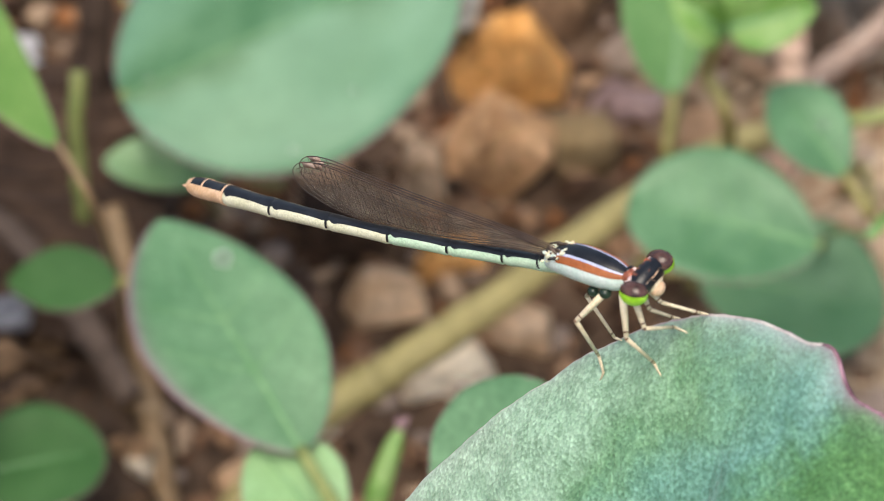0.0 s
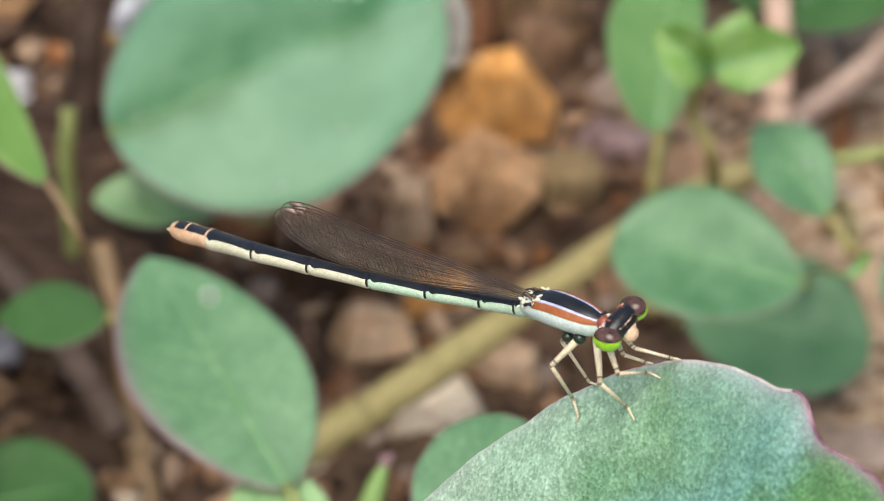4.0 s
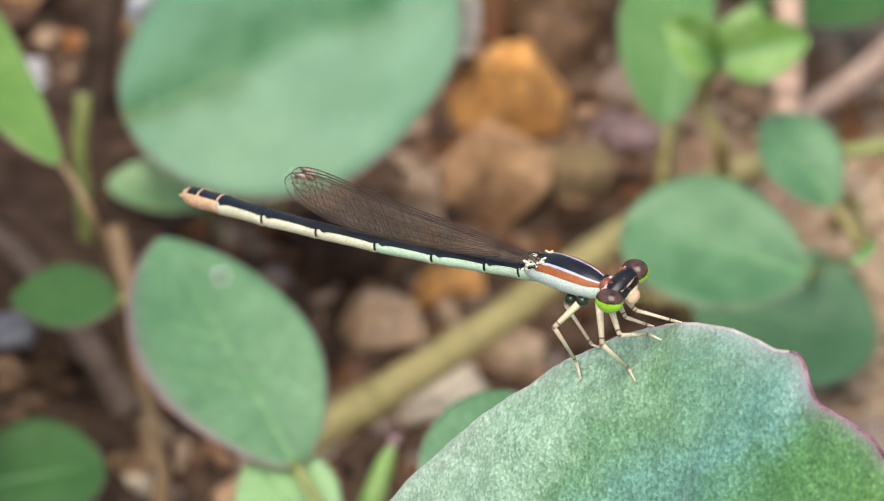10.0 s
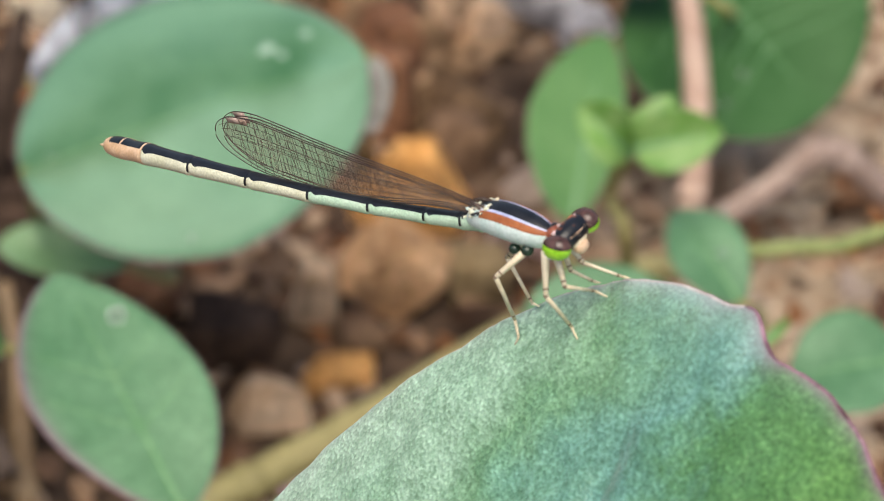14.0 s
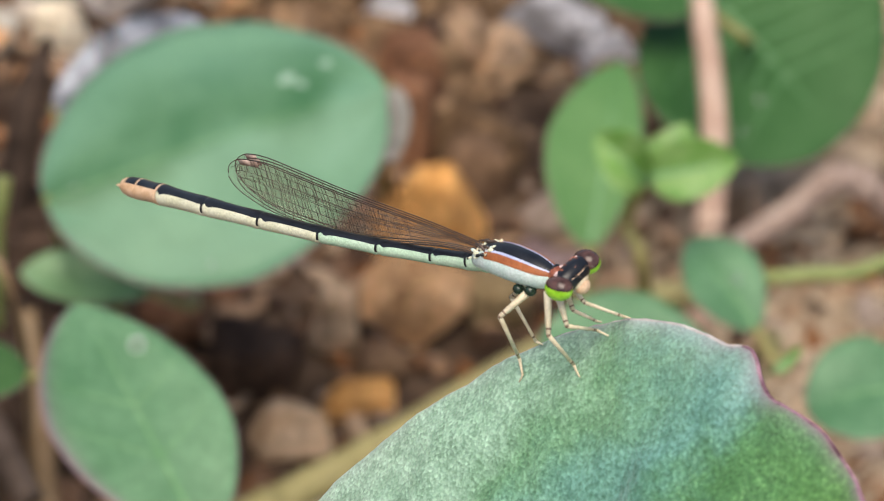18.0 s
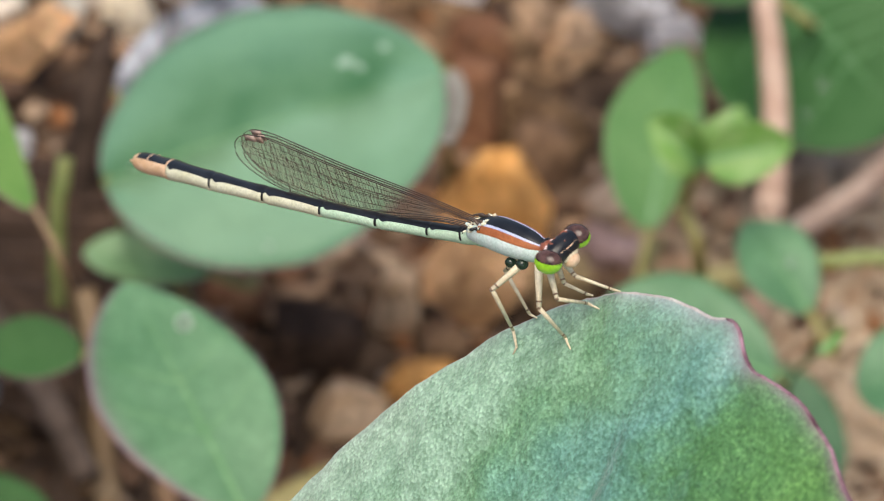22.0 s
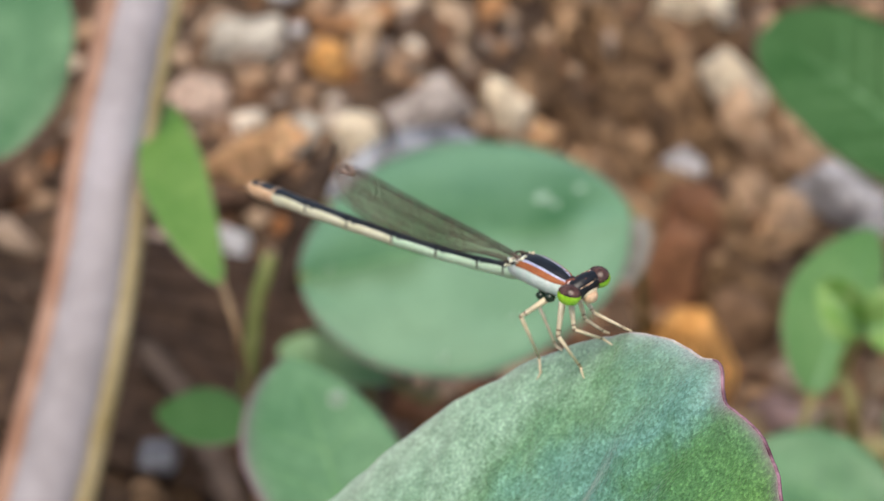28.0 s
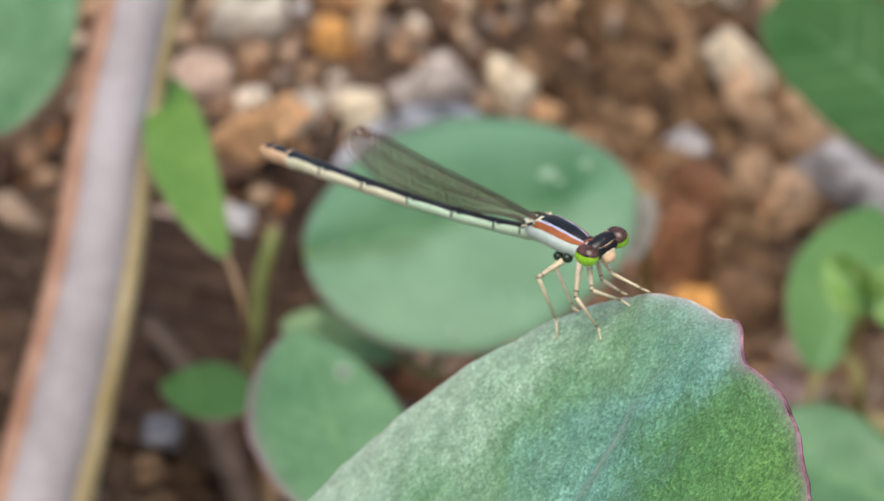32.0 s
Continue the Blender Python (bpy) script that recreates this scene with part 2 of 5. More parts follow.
LEAF_DEEP = leaf_material("deep green leaf", (0.034, 0.115, 0.028), (0.072, 0.172, 0.058), gloss=0.55, specular=0.25)
LEAF_PALE = leaf_material("withered pale leaf", (0.17, 0.16, 0.14), (0.40, 0.38, 0.34), patch=260, gloss=0.4)
# the blue-white patches put wet highlights into the colour
LEAF_SLATE = leaf_material("blue grey leaf with painted glints", (0.010, 0.012, 0.020), (0.46, 0.49, 0.57), patch=260, gloss=0.25)
RIM_NEAR = plain_material("pale leaf edge", (0.42, 0.32, 0.34), (0.58, 0.56, 0.52), 0.0015)
RIM_NICK = plain_material("purple leaf edge", (0.09, 0.035, 0.05), (0.38, 0.22, 0.28), 0.0016, 0.6, 0.25)
SCAR = plain_material("pale leaf scar", (0.25, 0.41, 0.28), (0.38, 0.51, 0.40), 0.001)
RIM = plain_material("purple leaf rim", (0.17, 0.08, 0.10), (0.32, 0.22, 0.23), 0.002)
RIB = plain_material("pale leaf rib", (0.13, 0.30, 0.125), (0.22, 0.40, 0.20), 0.002)
# near-white colour for the blurred glint of a drop
DEW_GLINT = plain_material("pale glint ring", (0.70, 0.80, 0.72), (0.82, 0.88, 0.82), 0.001)
CREASE = plain_material("deep green leaf crease", (0.055, 0.18, 0.06), (0.10, 0.26, 0.12), 0.002, 0.8, 0.08)
PETIOLE = plain_material("olive petiole", (0.22, 0.20, 0.06), (0.34, 0.30, 0.12), 0.004)
GREEN_STALK = plain_material("yellow green stalk", (0.17, 0.22, 0.06), (0.29, 0.33, 0.12), 0.004)
PINK_STALK = plain_material("pinkish dry stalk", (0.42, 0.27, 0.20), (0.58, 0.42, 0.33), 0.004)
DARK_STALK = plain_material("dark woody stalk", (0.028, 0.019, 0.015), (0.075, 0.052, 0.04), 0.004, 0.9, 0.1)
DRY_STICK = plain_material("grey brown dry stick", (0.09, 0.065, 0.05), (0.17, 0.125, 0.10), 0.004, 0.85, 0.15)
TAN_STALK = plain_material("tan stalk", (0.22, 0.14, 0.07), (0.33, 0.23, 0.13), 0.004)


def soil_material():
    """Dark crumbly soil that turns to tan sand on one side of the plant."""
    m, nodes, links, b = material("dark soil and tan sand", 0.92, 0.15)
    coord = nodes.new("ShaderNodeTexCoord").outputs["Object"]
    n, dark = noise_ramp(nodes, links, coord, 160, [(0.35, (0.035, 0.022, 0.015)), (0.65, (0.16, 0.105, 0.07))], 6, 0.65)
    _, sand = noise_ramp(nodes, links, coord, 230, [(0.34, (0.23, 0.155, 0.095)), (0.66, (0.64, 0.50, 0.36))], 7, 0.75)
    split = nodes.new("ShaderNodeSeparateXYZ")
    links.new(coord, split.inputs[0])
    edge, _ = noise_ramp(nodes, links, coord, 60, [(0.0, (0, 0, 0)), (1.0, (1, 1, 1))], 4)
    drift = nodes.new("ShaderNodeMath")
    drift.operation = "MULTIPLY_ADD"
    drift.inputs[1].default_value = 0.03
    links.new(edge.outputs["Fac"], drift.inputs[0])
    links.new(split.outputs[0], drift.inputs[2])
    side = nodes.new("ShaderNodeMapRange")
    side.inputs["From Min"].default_value, side.inputs["From Max"].default_value = 0.040, 0.062
    links.new(drift.outputs[0], side.inputs["Value"])
    far = nodes.new("ShaderNodeMapRange")
    far.inputs["From Min"].default_value, far.inputs["From Max"].default_value = 0.14, 0.30
    far.inputs["To Min"].default_value, far.inputs["To Max"].default_value = 1.0, 0.15
    links.new(drift.outputs[0], far.inputs["Value"])
    both = nodes.new("ShaderNodeMath")
    both.operation = "MULTIPLY"
    links.new(side.outputs["Result"], both.inputs[0])
    links.new(far.outputs["Result"], both.inputs[1])
    reach = nodes.new("ShaderNodeMapRange")
    reach.inputs["From Min"].default_value, reach.inputs["From Max"].default_value = 0.27, 0.45
    reach.inputs["To Min"].default_value, reach.inputs["To Max"].default_value = 1.0, 0.0
    span = nodes.new("ShaderNodeVectorMath")
    span.operation = "LENGTH"
    links.new(coord, span.inputs[0])
    links.new(span.outputs["Value"], reach.inputs["Value"])
    patch = nodes.new("ShaderNodeMath")
    patch.operation = "MULTIPLY"
    links.new(both.outputs[0], patch.inputs[0])
    links.new(reach.outputs["Result"], patch.inputs[1])
    links.new(blend(nodes, links, dark.outputs["Color"], sand.outputs["Color"], patch.outputs[0]), b.inputs["Base Color"])
    bump(nodes, links, n.outputs["Fac"], b, 0.6, 0.001)
    return m


SOIL = soil_material()
STRAW = plain_material("dry straw", (0.34, 0.25, 0.16), (0.66, 0.54, 0.40), 0.006, 0.7, 0.3)
BARK = plain_material("dark grained bark", (0.035, 0.022, 0.016), (0.10, 0.062, 0.042), 0.004, 0.85, 0.2, 0.5)
GRAVEL = gravel_material("mixed gravel")
GRIT = gravel_material("earthy brown grit", (0.58, 0.48, 0.40))
EARTH = rough_stone("crumbly brown earth", (0.075, 0.045, 0.026), (0.46, 0.31, 0.19), 0.85, 0.25, True)
STONE = {
    "orange": rough_stone("orange brick stone", (0.62, 0.29, 0.08), (0.80, 0.45, 0.17), 0.8, 0.25),
    "tan": rough_stone("tan sandstone", (0.46, 0.29, 0.17), (0.70, 0.50, 0.34), 0.8, 0.25),
    "brown": rough_stone("brown stone", (0.13, 0.075, 0.045), (0.24, 0.15, 0.09), 0.8, 0.25),
    "cream": rough_stone("cream stone", (0.70, 0.58, 0.41), (0.92, 0.83, 0.66), 0.75, 0.3),
    "white": rough_stone("white quartz", (0.55, 0.55, 0.57), (0.80, 0.80, 0.80), 0.5, 0.5),
    "grey": rough_stone("grey stone", (0.34, 0.33, 0.34), (0.74, 0.73, 0.75), 0.7, 0.35),
    "apricot": rough_stone("apricot sandstone", (0.60, 0.33, 0.15), (0.80, 0.52, 0.30), 0.8, 0.25),
    "olive": rough_stone("olive brown stone", (0.22, 0.15, 0.07), (0.36, 0.27, 0.15), 0.8, 0.25),
    "pink": rough_stone("pinkish tan stone", (0.52, 0.36, 0.27), (0.80, 0.64, 0.54), 0.75, 0.3),
    "pale": rough_stone("grey cream stone", (0.46, 0.41, 0.33), (0.78, 0.74, 0.65), 0.7, 0.3),
    "slab": rough_stone("light blue grey stone", (0.20, 0.19, 0.20), (0.76, 0.75, 0.78), 0.55, 0.4),
    "taupe": rough_stone("warm grey stone", (0.25, 0.21, 0.19), (0.60, 0.54, 0.50), 0.7, 0.3),
    "mauve": rough_stone("mauve stone", (0.26, 0.17, 0.17), (0.42, 0.31, 0.31), 0.75, 0.3),
    "sand": rough_stone("orange cream sandstone", (0.52, 0.32, 0.17), (0.78, 0.60, 0.42), 0.8, 0.25),
    "slate": rough_stone("bluish grey speckled stone", (0.05, 0.055, 0.075), (0.46, 0.48, 0.54), 0.4, 0.5),
    "dark": rough_stone("dark bark", (0.04, 0.025, 0.018), (0.10, 0.06, 0.04), 0.85, 0.2),
    "rust": rough_stone("rusty brown stone", (0.19, 0.085, 0.045), (0.30, 0.15, 0.08), 0.8, 0.25),
}


# ---------------------------------------------------------------- building helpers
def mm(v):
    return Vector(v) * 0.001


def mesh_of(name, bm, mat, smooth=True):
    me = bpy.data.meshes.new(name)
    bmesh.ops.recalc_face_normals(bm, faces=bm.faces[:])
    bm.to_mesh(me)
    bm.free()
    me.materials.append(mat)
    if smooth:
        me.shade_smooth()
    return me


def part(name, bm, mat, parent, label="", smooth=True):
    """One mesh object under a thing or a part."""
    ob = new(name, mesh_of(name, bm, mat, smooth))
    ob.parent = parent
    if label:
        tagged(ob, label)
    return ob


def thing(name, place, label, category, group="", kind=""):
    e = new(name)
    e.empty_display_size = 0.002
    e.location = place
    return tagged(e, label, category, group, kind)


def smooth_line(points, steps=6):
    """Catmull-Rom through the points."""
    p = [Vector(q) for q in points]
    p = [2 * p[0] - p[1]] + p + [2 * p[-1] - p[-2]]
    line = []
    for i in range(1, len(p) - 2):
        for k in range(steps):
            t = k / steps
            line.append(0.5 * (2 * p[i] + (p[i + 1] - p[i - 1]) * t + (2 * p[i - 1] - 5 * p[i] + 4 * p[i + 1] - p[i + 2]) * t * t
                               + (3 * p[i] - p[i - 1] - 3 * p[i + 1] + p[i + 2]) * t ** 3))
    return line + [p[-2]]


def tube(bm, line, radii, sides=8, flat=1.0):
    """A swept tube; radii in metres, spread evenly over the line."""
    rings, n = [], len(line)
    side = None
    for i, q in enumerate(line):
        d = (line[min(i + 1, n - 1)] - line[max(i - 1, 0)]).normalized()
        if side is None:
            side = d.orthogonal().normalized()
        side = (side - d * side.dot(d)).normalized()
        other = d.cross(side)
        f = i / (n - 1) * (len(radii) - 1)
        k = min(int(f), len(radii) - 2)
        r = radii[k] + (radii[k + 1] - radii[k]) * (f - k)
        rings.append([bm.verts.new(q + (side * math.cos(a) + other * math.sin(a) * flat) * r)
                      for a in (2 * math.pi * j / sides for j in range(sides))])
    for a, b in zip(rings, rings[1:]):
        for j in range(sides):
            bm.faces.new((a[j], a[(j + 1) % sides], b[(j + 1) % sides], b[j]))
    bm.faces.new(rings[0][::-1])
    bm.faces.new(rings[-1])
    return bm


def ball(bm, centre, rx, ry, rz, u=16, v=10, turn=None):
    m = Matrix.Translation(centre) @ (turn or Matrix()) @ Matrix.Diagonal((rx, ry, rz, 1))
    bmesh.ops.create_uvsphere(bm, u_segments=u, v_segments=v, radius=1.0, matrix=m)
    return bm


def ground_height(x, y):
    """Height in metres of the soil, higher on one side where the litter is heaped."""
    h = 0.003 + 0.021 / (1 + math.exp(max(-50.0, min(50.0, (x + 0.029) / 0.004))))
    h += 0.003 * noise.noise(Vector((x * 40, y * 40, 0.3))) + 0.0015 * noise.noise(Vector((x * 130, y * 130, 1.7)))
    fade = max(0.0, min(1.0, 1.5 - math.hypot(x, y - 0.2) / 0.4))
    return h * fade + 0.003 * (1 - fade)


# ---------------------------------------------------------------- ground
def build_ground():
    bm = bmesh.new()
    n = 150
    def spread(k, half, core):
        s = 2 * k / n - 1
        return core * s + (half - core) * s ** 9
    grid = [[None] * (n + 1) for _ in range(n + 1)]
    for i in range(n + 1):
        for j in range(n + 1):
            x, y = spread(i, 40.0, 0.22), 0.2 + spread(j, 40.0, 0.26)
            grid[i][j] = bm.verts.new((x, y, ground_height(x, y)))
    for i in range(n):
        for j in range(n):
            bm.faces.new((grid[i][j], grid[i + 1][j], grid[i + 1][j + 1], grid[i][j + 1]))
    ob = new("ground", mesh_of("ground", bm, SOIL))
    tagged(ob, "dark crumbly soil strewn with gravel and litter", "ground", kind="structure")


build_ground()


# ---------------------------------------------------------------- leaves
SETTLE = {}


def leaf(label, base, tip, side, mat, profile=(0.5, 0.62), fold=0.15, curl=0.1, foot=None, rim=True, stalk=PETIOLE, stalk_r=0.7, group="plant leaves", wave=0.03, name="leaf", rim_r=0.09, rib=True, seed=1, sharp=1.2, lit_tint=0.0, blush=0.0, back=1.0, fore=1.0, short=False, veins=0, rib_r=1.0, slant=0.0):
    """A leaf from its base to its tip. side: half its width. profile: where it is widest and how blunt it is.
    fold: how far the halves rise from the rib; curl: how far it bows along its length; slant: how far one half sits
    nearer the tip than the other. Lengths in millimetres."""
    base, tip, side = mm(base), mm(tip), mm(side)
    along = tip - base
    normal = along.cross(side).normalized()
    if normal.z < 0:
        normal = -normal
    length, half = along.length, side.length
    peak, blunt = profile
    root = thing(name, base, label, "leaf", group)
    ns, nw, thick = 26, 9, 0.00028
    k = math.log(0.5) / math.log(peak)

    def width(s):
        return max(0.0, math.sin(math.pi * min(1.0, max(0.0, s)) ** k)) ** blunt

    def at(s, w):
        """A point of the upper face; w from -1 to 1 across."""
        x = width(s)
        bend = curl * length * (0.25 - (s - 0.5) ** 2) * 1.6
        lift = fold * half * (abs(w) * x) ** sharp
        ripple = wave * half * noise.noise(Vector((s * 3.0, w * 2.0, seed * 7.3))) * (0.3 + abs(w))
        if w < 0:
            lift, x = lift * (1 + 2.4 * (back - 1)), x * back
        else:
            lift, x = lift * fore, x * fore
        edge = 1 + 0.03 * noise.noise(Vector((s * 7, seed * 3.1, 2 + (1 if w > 0 else 5))))
        return along * (s + slant * w * x) + side * (w * x * edge) + normal * (bend + lift + ripple)

    def settle(place):
        """The point of the upper face that lies over or under a place, and the way the face looks."""
        p = mm(place) - base
        s = p.dot(along) / length ** 2
        w = p.dot(side) / half ** 2 / max(0.05, width(s))
        a, b, c = at(s, w), at(s + 0.02, w), at(s, w + 0.02)
        n = (b - a).cross(c - a).normalized()
        return base + a, n if n.z > 0 else -n

    SETTLE[seed] = settle
    bm = bmesh.new()
    bloom_lit, tinge = bm.verts.layers.float.new("bloom_lit"), bm.verts.layers.float.new("blush")
    top, low = [], []
    for i in range(ns + 1):
        s = 0.5 - 0.5 * math.cos(math.pi * i / ns)
        s = 0.002 + 0.996 * s
        top.append([bm.verts.new(at(s, -1 + 2 * j / (2 * nw))) for j in range(2 * nw + 1)])
        for j, v in enumerate(top[-1]):
            w = -1 + j / nw
            # the lit half and outer edge are painted paler, the shaded strip stays dark
            v[bloom_lit] = lit_tint * max(0.0, min(1.0, 0.45 + 6 * (w - 0.5 * max(0.0, 0.55 - s)) + 7 * max(0.0, s - 0.64) + 1.9 * noise.noise(Vector((s * 7, seed, 1.5))))) * (0.8 + 0.4 * noise.noise(Vector((s * 6, w * 4, 8.5))))
            v[bloom_lit] += 0.9 * lit_tint * max(0.0, min(1.0, (-w - 0.28) / 0.5 + 0.5 * noise.noise(Vector((s * 5, w * 3, 2.5)))))
            v[tinge] = abs(blush) * max(0.0, w if blush > 0 else -w) ** 12
        low.append([bm.verts.new(at(s, -1 + 2 * j / (2 * nw)) - normal * thick) for j in range(2 * nw + 1)])
    for i in range(ns):
        for j in range(2 * nw):
            bm.faces.new((top[i][j], top[i + 1][j], top[i + 1][j + 1], top[i][j + 1]))
            bm.faces.new((low[i][j], low[i][j + 1], low[i + 1][j + 1], low[i + 1][j]))
        for j in (0, 2 * nw):
            bm.faces.new((top[i][j], top[i + 1][j], low[i + 1][j], low[i][j]))
    for i in (0, ns):
        for j in range(2 * nw):
            bm.faces.new((top[i][j], top[i][j + 1], low[i][j + 1], low[i][j]))
    part("blade", bm, mat, root)
    if rim:
        bm = bmesh.new()
        loop = [at(0.002 + 0.996 * (0.5 - 0.5 * math.cos(math.pi * i / 30)), -1) for i in range(31)]
        loop += [at(0.002 + 0.996 * (0.5 - 0.5 * math.cos(math.pi * i / 30)), 1) for i in range(30, -1, -1)]
        tube(bm, [q - normal * thick * 0.5 for q in loop], [rim_r * 0.001] * 2, 6)
        part("margin", bm, RIM, root, "thin purplish leaf margin")
    if rib:
        bm = bmesh.new()
        tube(bm, [at(0.002 + 0.85 * i / 16, 0) + normal * 0.00002 for i in range(17)], [0.00034 * rib_r, 0.0002 * rib_r, 0.00004], 6)
        part("midrib", bm, RIB, root)
    for k in range(veins):
        s0 = 0.12 + 0.62 * k / veins
        for sgn in (-1, 1):
            bm = bmesh.new()
            tube(bm, [at(s0 + 0.17 * u ** 1.3, sgn * 0.86 * u) + normal * 0.00001 for u in (0.0, 0.15, 0.3, 0.45, 0.6, 0.75, 0.9, 1.0)], [0.00012, 0.00007, 0.00003], 5)
            part("side_vein", bm, RIB, root)
    if foot is not None:
        bm = bmesh.new()
        low = ground_height(foot[0] * 0.001, foot[1] * 0.001) - 0.001 if foot[2] is None else foot[2] * 0.001
        f = Vector((foot[0] * 0.001, foot[1] * 0.001, low)) - base
        start = at(0.01, 0)
        middle = start - along.normalized() * min(length * 0.35, 0.008) - normal * 0.001
        route = [start, (start + f) / 2 + Vector((0, 0, 0.0006)), f] if short else [start, middle, middle * 0.35 + f * 0.65 + Vector((0.001, 0.001, 0.004)), f]
        tube(bm, smooth_line(route), [stalk_r * 0.0008, stalk_r * 0.001, stalk_r * 0.0013], 8)
        part("petiole", bm, stalk, root)
    return root


def near_leaf():
    """The large leaf that the damselfly sits on. Rounded, with a nick in the edge."""
    root = thing("large_leaf", mm((11.67, -1.47, 135.9)), "broad grey-green granular leaf with a purple nicked edge", "leaf", "plant leaves")
    ex, ey = Vector((0.4572, -0.8894, 0.0)), Vector((0.5299, 0.2724, 0.8031))
    normal = Vector((-0.714, -0.367, 0.596)).normalized()
    centre = (2.0, -11.0)
    cosines, sines = (1.39, -0.94, 0.11, -0.58, -0.16), (-1.54, 1.33, -0.17, 0.24, 0.12)

    def radius(a):
        r = 17.98 + sum(c * math.cos((k + 1) * a) + s * math.sin((k + 1) * a) for k, (c, s) in enumerate(zip(cosines, sines)))
        deg = math.degrees(a)
        r += 0.45 * math.exp(-((deg - 91.5) / 2.6) ** 2) - 0.55 * math.exp(-((deg - 83) / 5.0) ** 2)
        r += 0.10 * noise.noise(Vector((math.cos(a) * 9, math.sin(a) * 9, 3.1))) + 0.06 * noise.noise(Vector((math.cos(a) * 40, math.sin(a) * 40, 5.1)))
        return r

    def at(a, f, lift=0.0):
        r = radius(a) * f
        x, y = centre[0] + r * math.cos(a), centre[1] + r * math.sin(a)
        cup = 0.6 * noise.noise(Vector((x * 0.12, y * 0.12, 0.5))) * f - 0.5 * f ** 6 - 0.32 * math.exp(-(((x - 8.2) * 0.9633 + (y + 29) * 0.2685) / 0.75) ** 2) * max(0.0, min(1.0, (3 - y) / 6)) + 0.25 * noise.noise(Vector((x * 0.5, y * 0.5, 4.5)))
        return (ex * x + ey * y + normal * (cup + 0.2 + lift)) * 0.001

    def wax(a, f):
        """Pale wax that lies along the edge, widest towards the nick."""
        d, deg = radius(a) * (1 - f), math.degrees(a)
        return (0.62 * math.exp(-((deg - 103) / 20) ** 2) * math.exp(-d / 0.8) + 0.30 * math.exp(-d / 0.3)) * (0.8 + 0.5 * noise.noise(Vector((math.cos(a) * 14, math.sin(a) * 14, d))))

    bm = bmesh.new()
    bloom_lit, tinge = bm.verts.layers.float.new("bloom_lit"), bm.verts.layers.float.new("blush")
    n, rings = 260, 34
    top, low = [], []
    for k in range(1, rings + 1):
        f = 1 - (1 - k / rings) ** 1.9 if k < rings else 1.0
        top.append([bm.verts.new(at(2 * math.pi * j / n, f)) for j in range(n)])
        low.append([bm.verts.new(at(2 * math.pi * j / n, f, -0.35)) for j in range(n)])
        for j in range(n):
            a = 2 * math.pi * j / n
            d, deg = radius(a) * (1 - f), math.degrees(a)
            top[-1][j][bloom_lit] = wax(a, f)
            top[-1][j][tinge] = 0.85 * math.exp(-d / 0.22) * max(0.0, min(1.0, (100 - deg) / 10)) * max(0.0, min(1.0, (deg - 15) / 10)) * (0.75 + 0.6 * noise.noise(Vector((deg * 0.35, 0.5, 2.5))))
    for grid, flip in ((top, False), (low, True)):
        for a, b in zip(grid, grid[1:]):
            for j in range(n):
                q = (a[j], a[(j + 1) % n], b[(j + 1) % n], b[j])
                bm.faces.new(q[::-1] if flip else q)
        bm.faces.new(grid[0])
    for j in range(n):
        bm.faces.new((top[-1][j], top[-1][(j + 1) % n], low[-1][(j + 1) % n], low[-1][j]))
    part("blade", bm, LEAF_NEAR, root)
    bm = bmesh.new()
    tube(bm, [at(math.radians(93 + 287 * j / 220), 1.0, -0.17) for j in range(221)], [0.00013] * 2, 6)
    part("margin", bm, RIM_NEAR, root, "thin pale leaf margin")
    bm = bmesh.new()
    tube(bm, [at(math.radians(20 + 73 * j / 90), 1.0, -0.17) for j in range(91)], [0.0001, 0.0001, 0.00012, 0.00012], 6)
    part("margin", bm, RIM_NICK, root, "purple leaf margin beside the nick")
    a0 = math.radians(-70)
    bm = bmesh.new()
    line = []
    for i in range(25):
        t = i / 24
        x = 8.2 * (1 - t) - 1.0 * t
        y = -29.0 * (1 - t) + 4.0 * t
        a, r = math.atan2(y - centre[1], x - centre[0]), math.hypot(x - centre[0], y - centre[1])
        line.append(at(a, min(0.96, r / radius(a)), -0.09))
    tube(bm, line[:15], [0.0003, 0.00012, 0.00006], 8, 0.6)
    part("midrib", bm, CREASE, root)
    bm = bmesh.new()
    foot = Vector((0.045, 0.02, ground_height(0.045, 0.02) - 0.002)) - root.location
    s = at(a0, 0.98)
    tube(bm, smooth_line([s, s + Vector((0.006, -0.001, -0.016)), s * 0.35 + foot * 0.65 + Vector((0.004, 0, 0)), foot]), [0.001, 0.0012, 0.0016], 8)
    part("petiole", bm, PETIOLE, root)
    return root


near_leaf()
leaf("large rounded glaucous leaf folded along its rib", (-31.9, 145.9, 48.8), (2.6, 161.9, 55.5), (6.1, -16.4, -5.4), LEAF_DARKER, (0.5, 0.5), fold=-0.25, sharp=1.0, lit_tint=0.55, back=1.14, fore=0.86, short=True, curl=0.04, rib_r=0.5, foot=(-33, 178, None), seed=2, rim_r=0.16)
leaf("small pale green leaf under a larger leaf", (-21.9, 158.0, 29.5), (-36.4, 160.0, 29.8), (0.1, 3.3, 1.3), LEAF_LIGHT, (0.55, 0.6), foot=(-27, 192, None), seed=3)
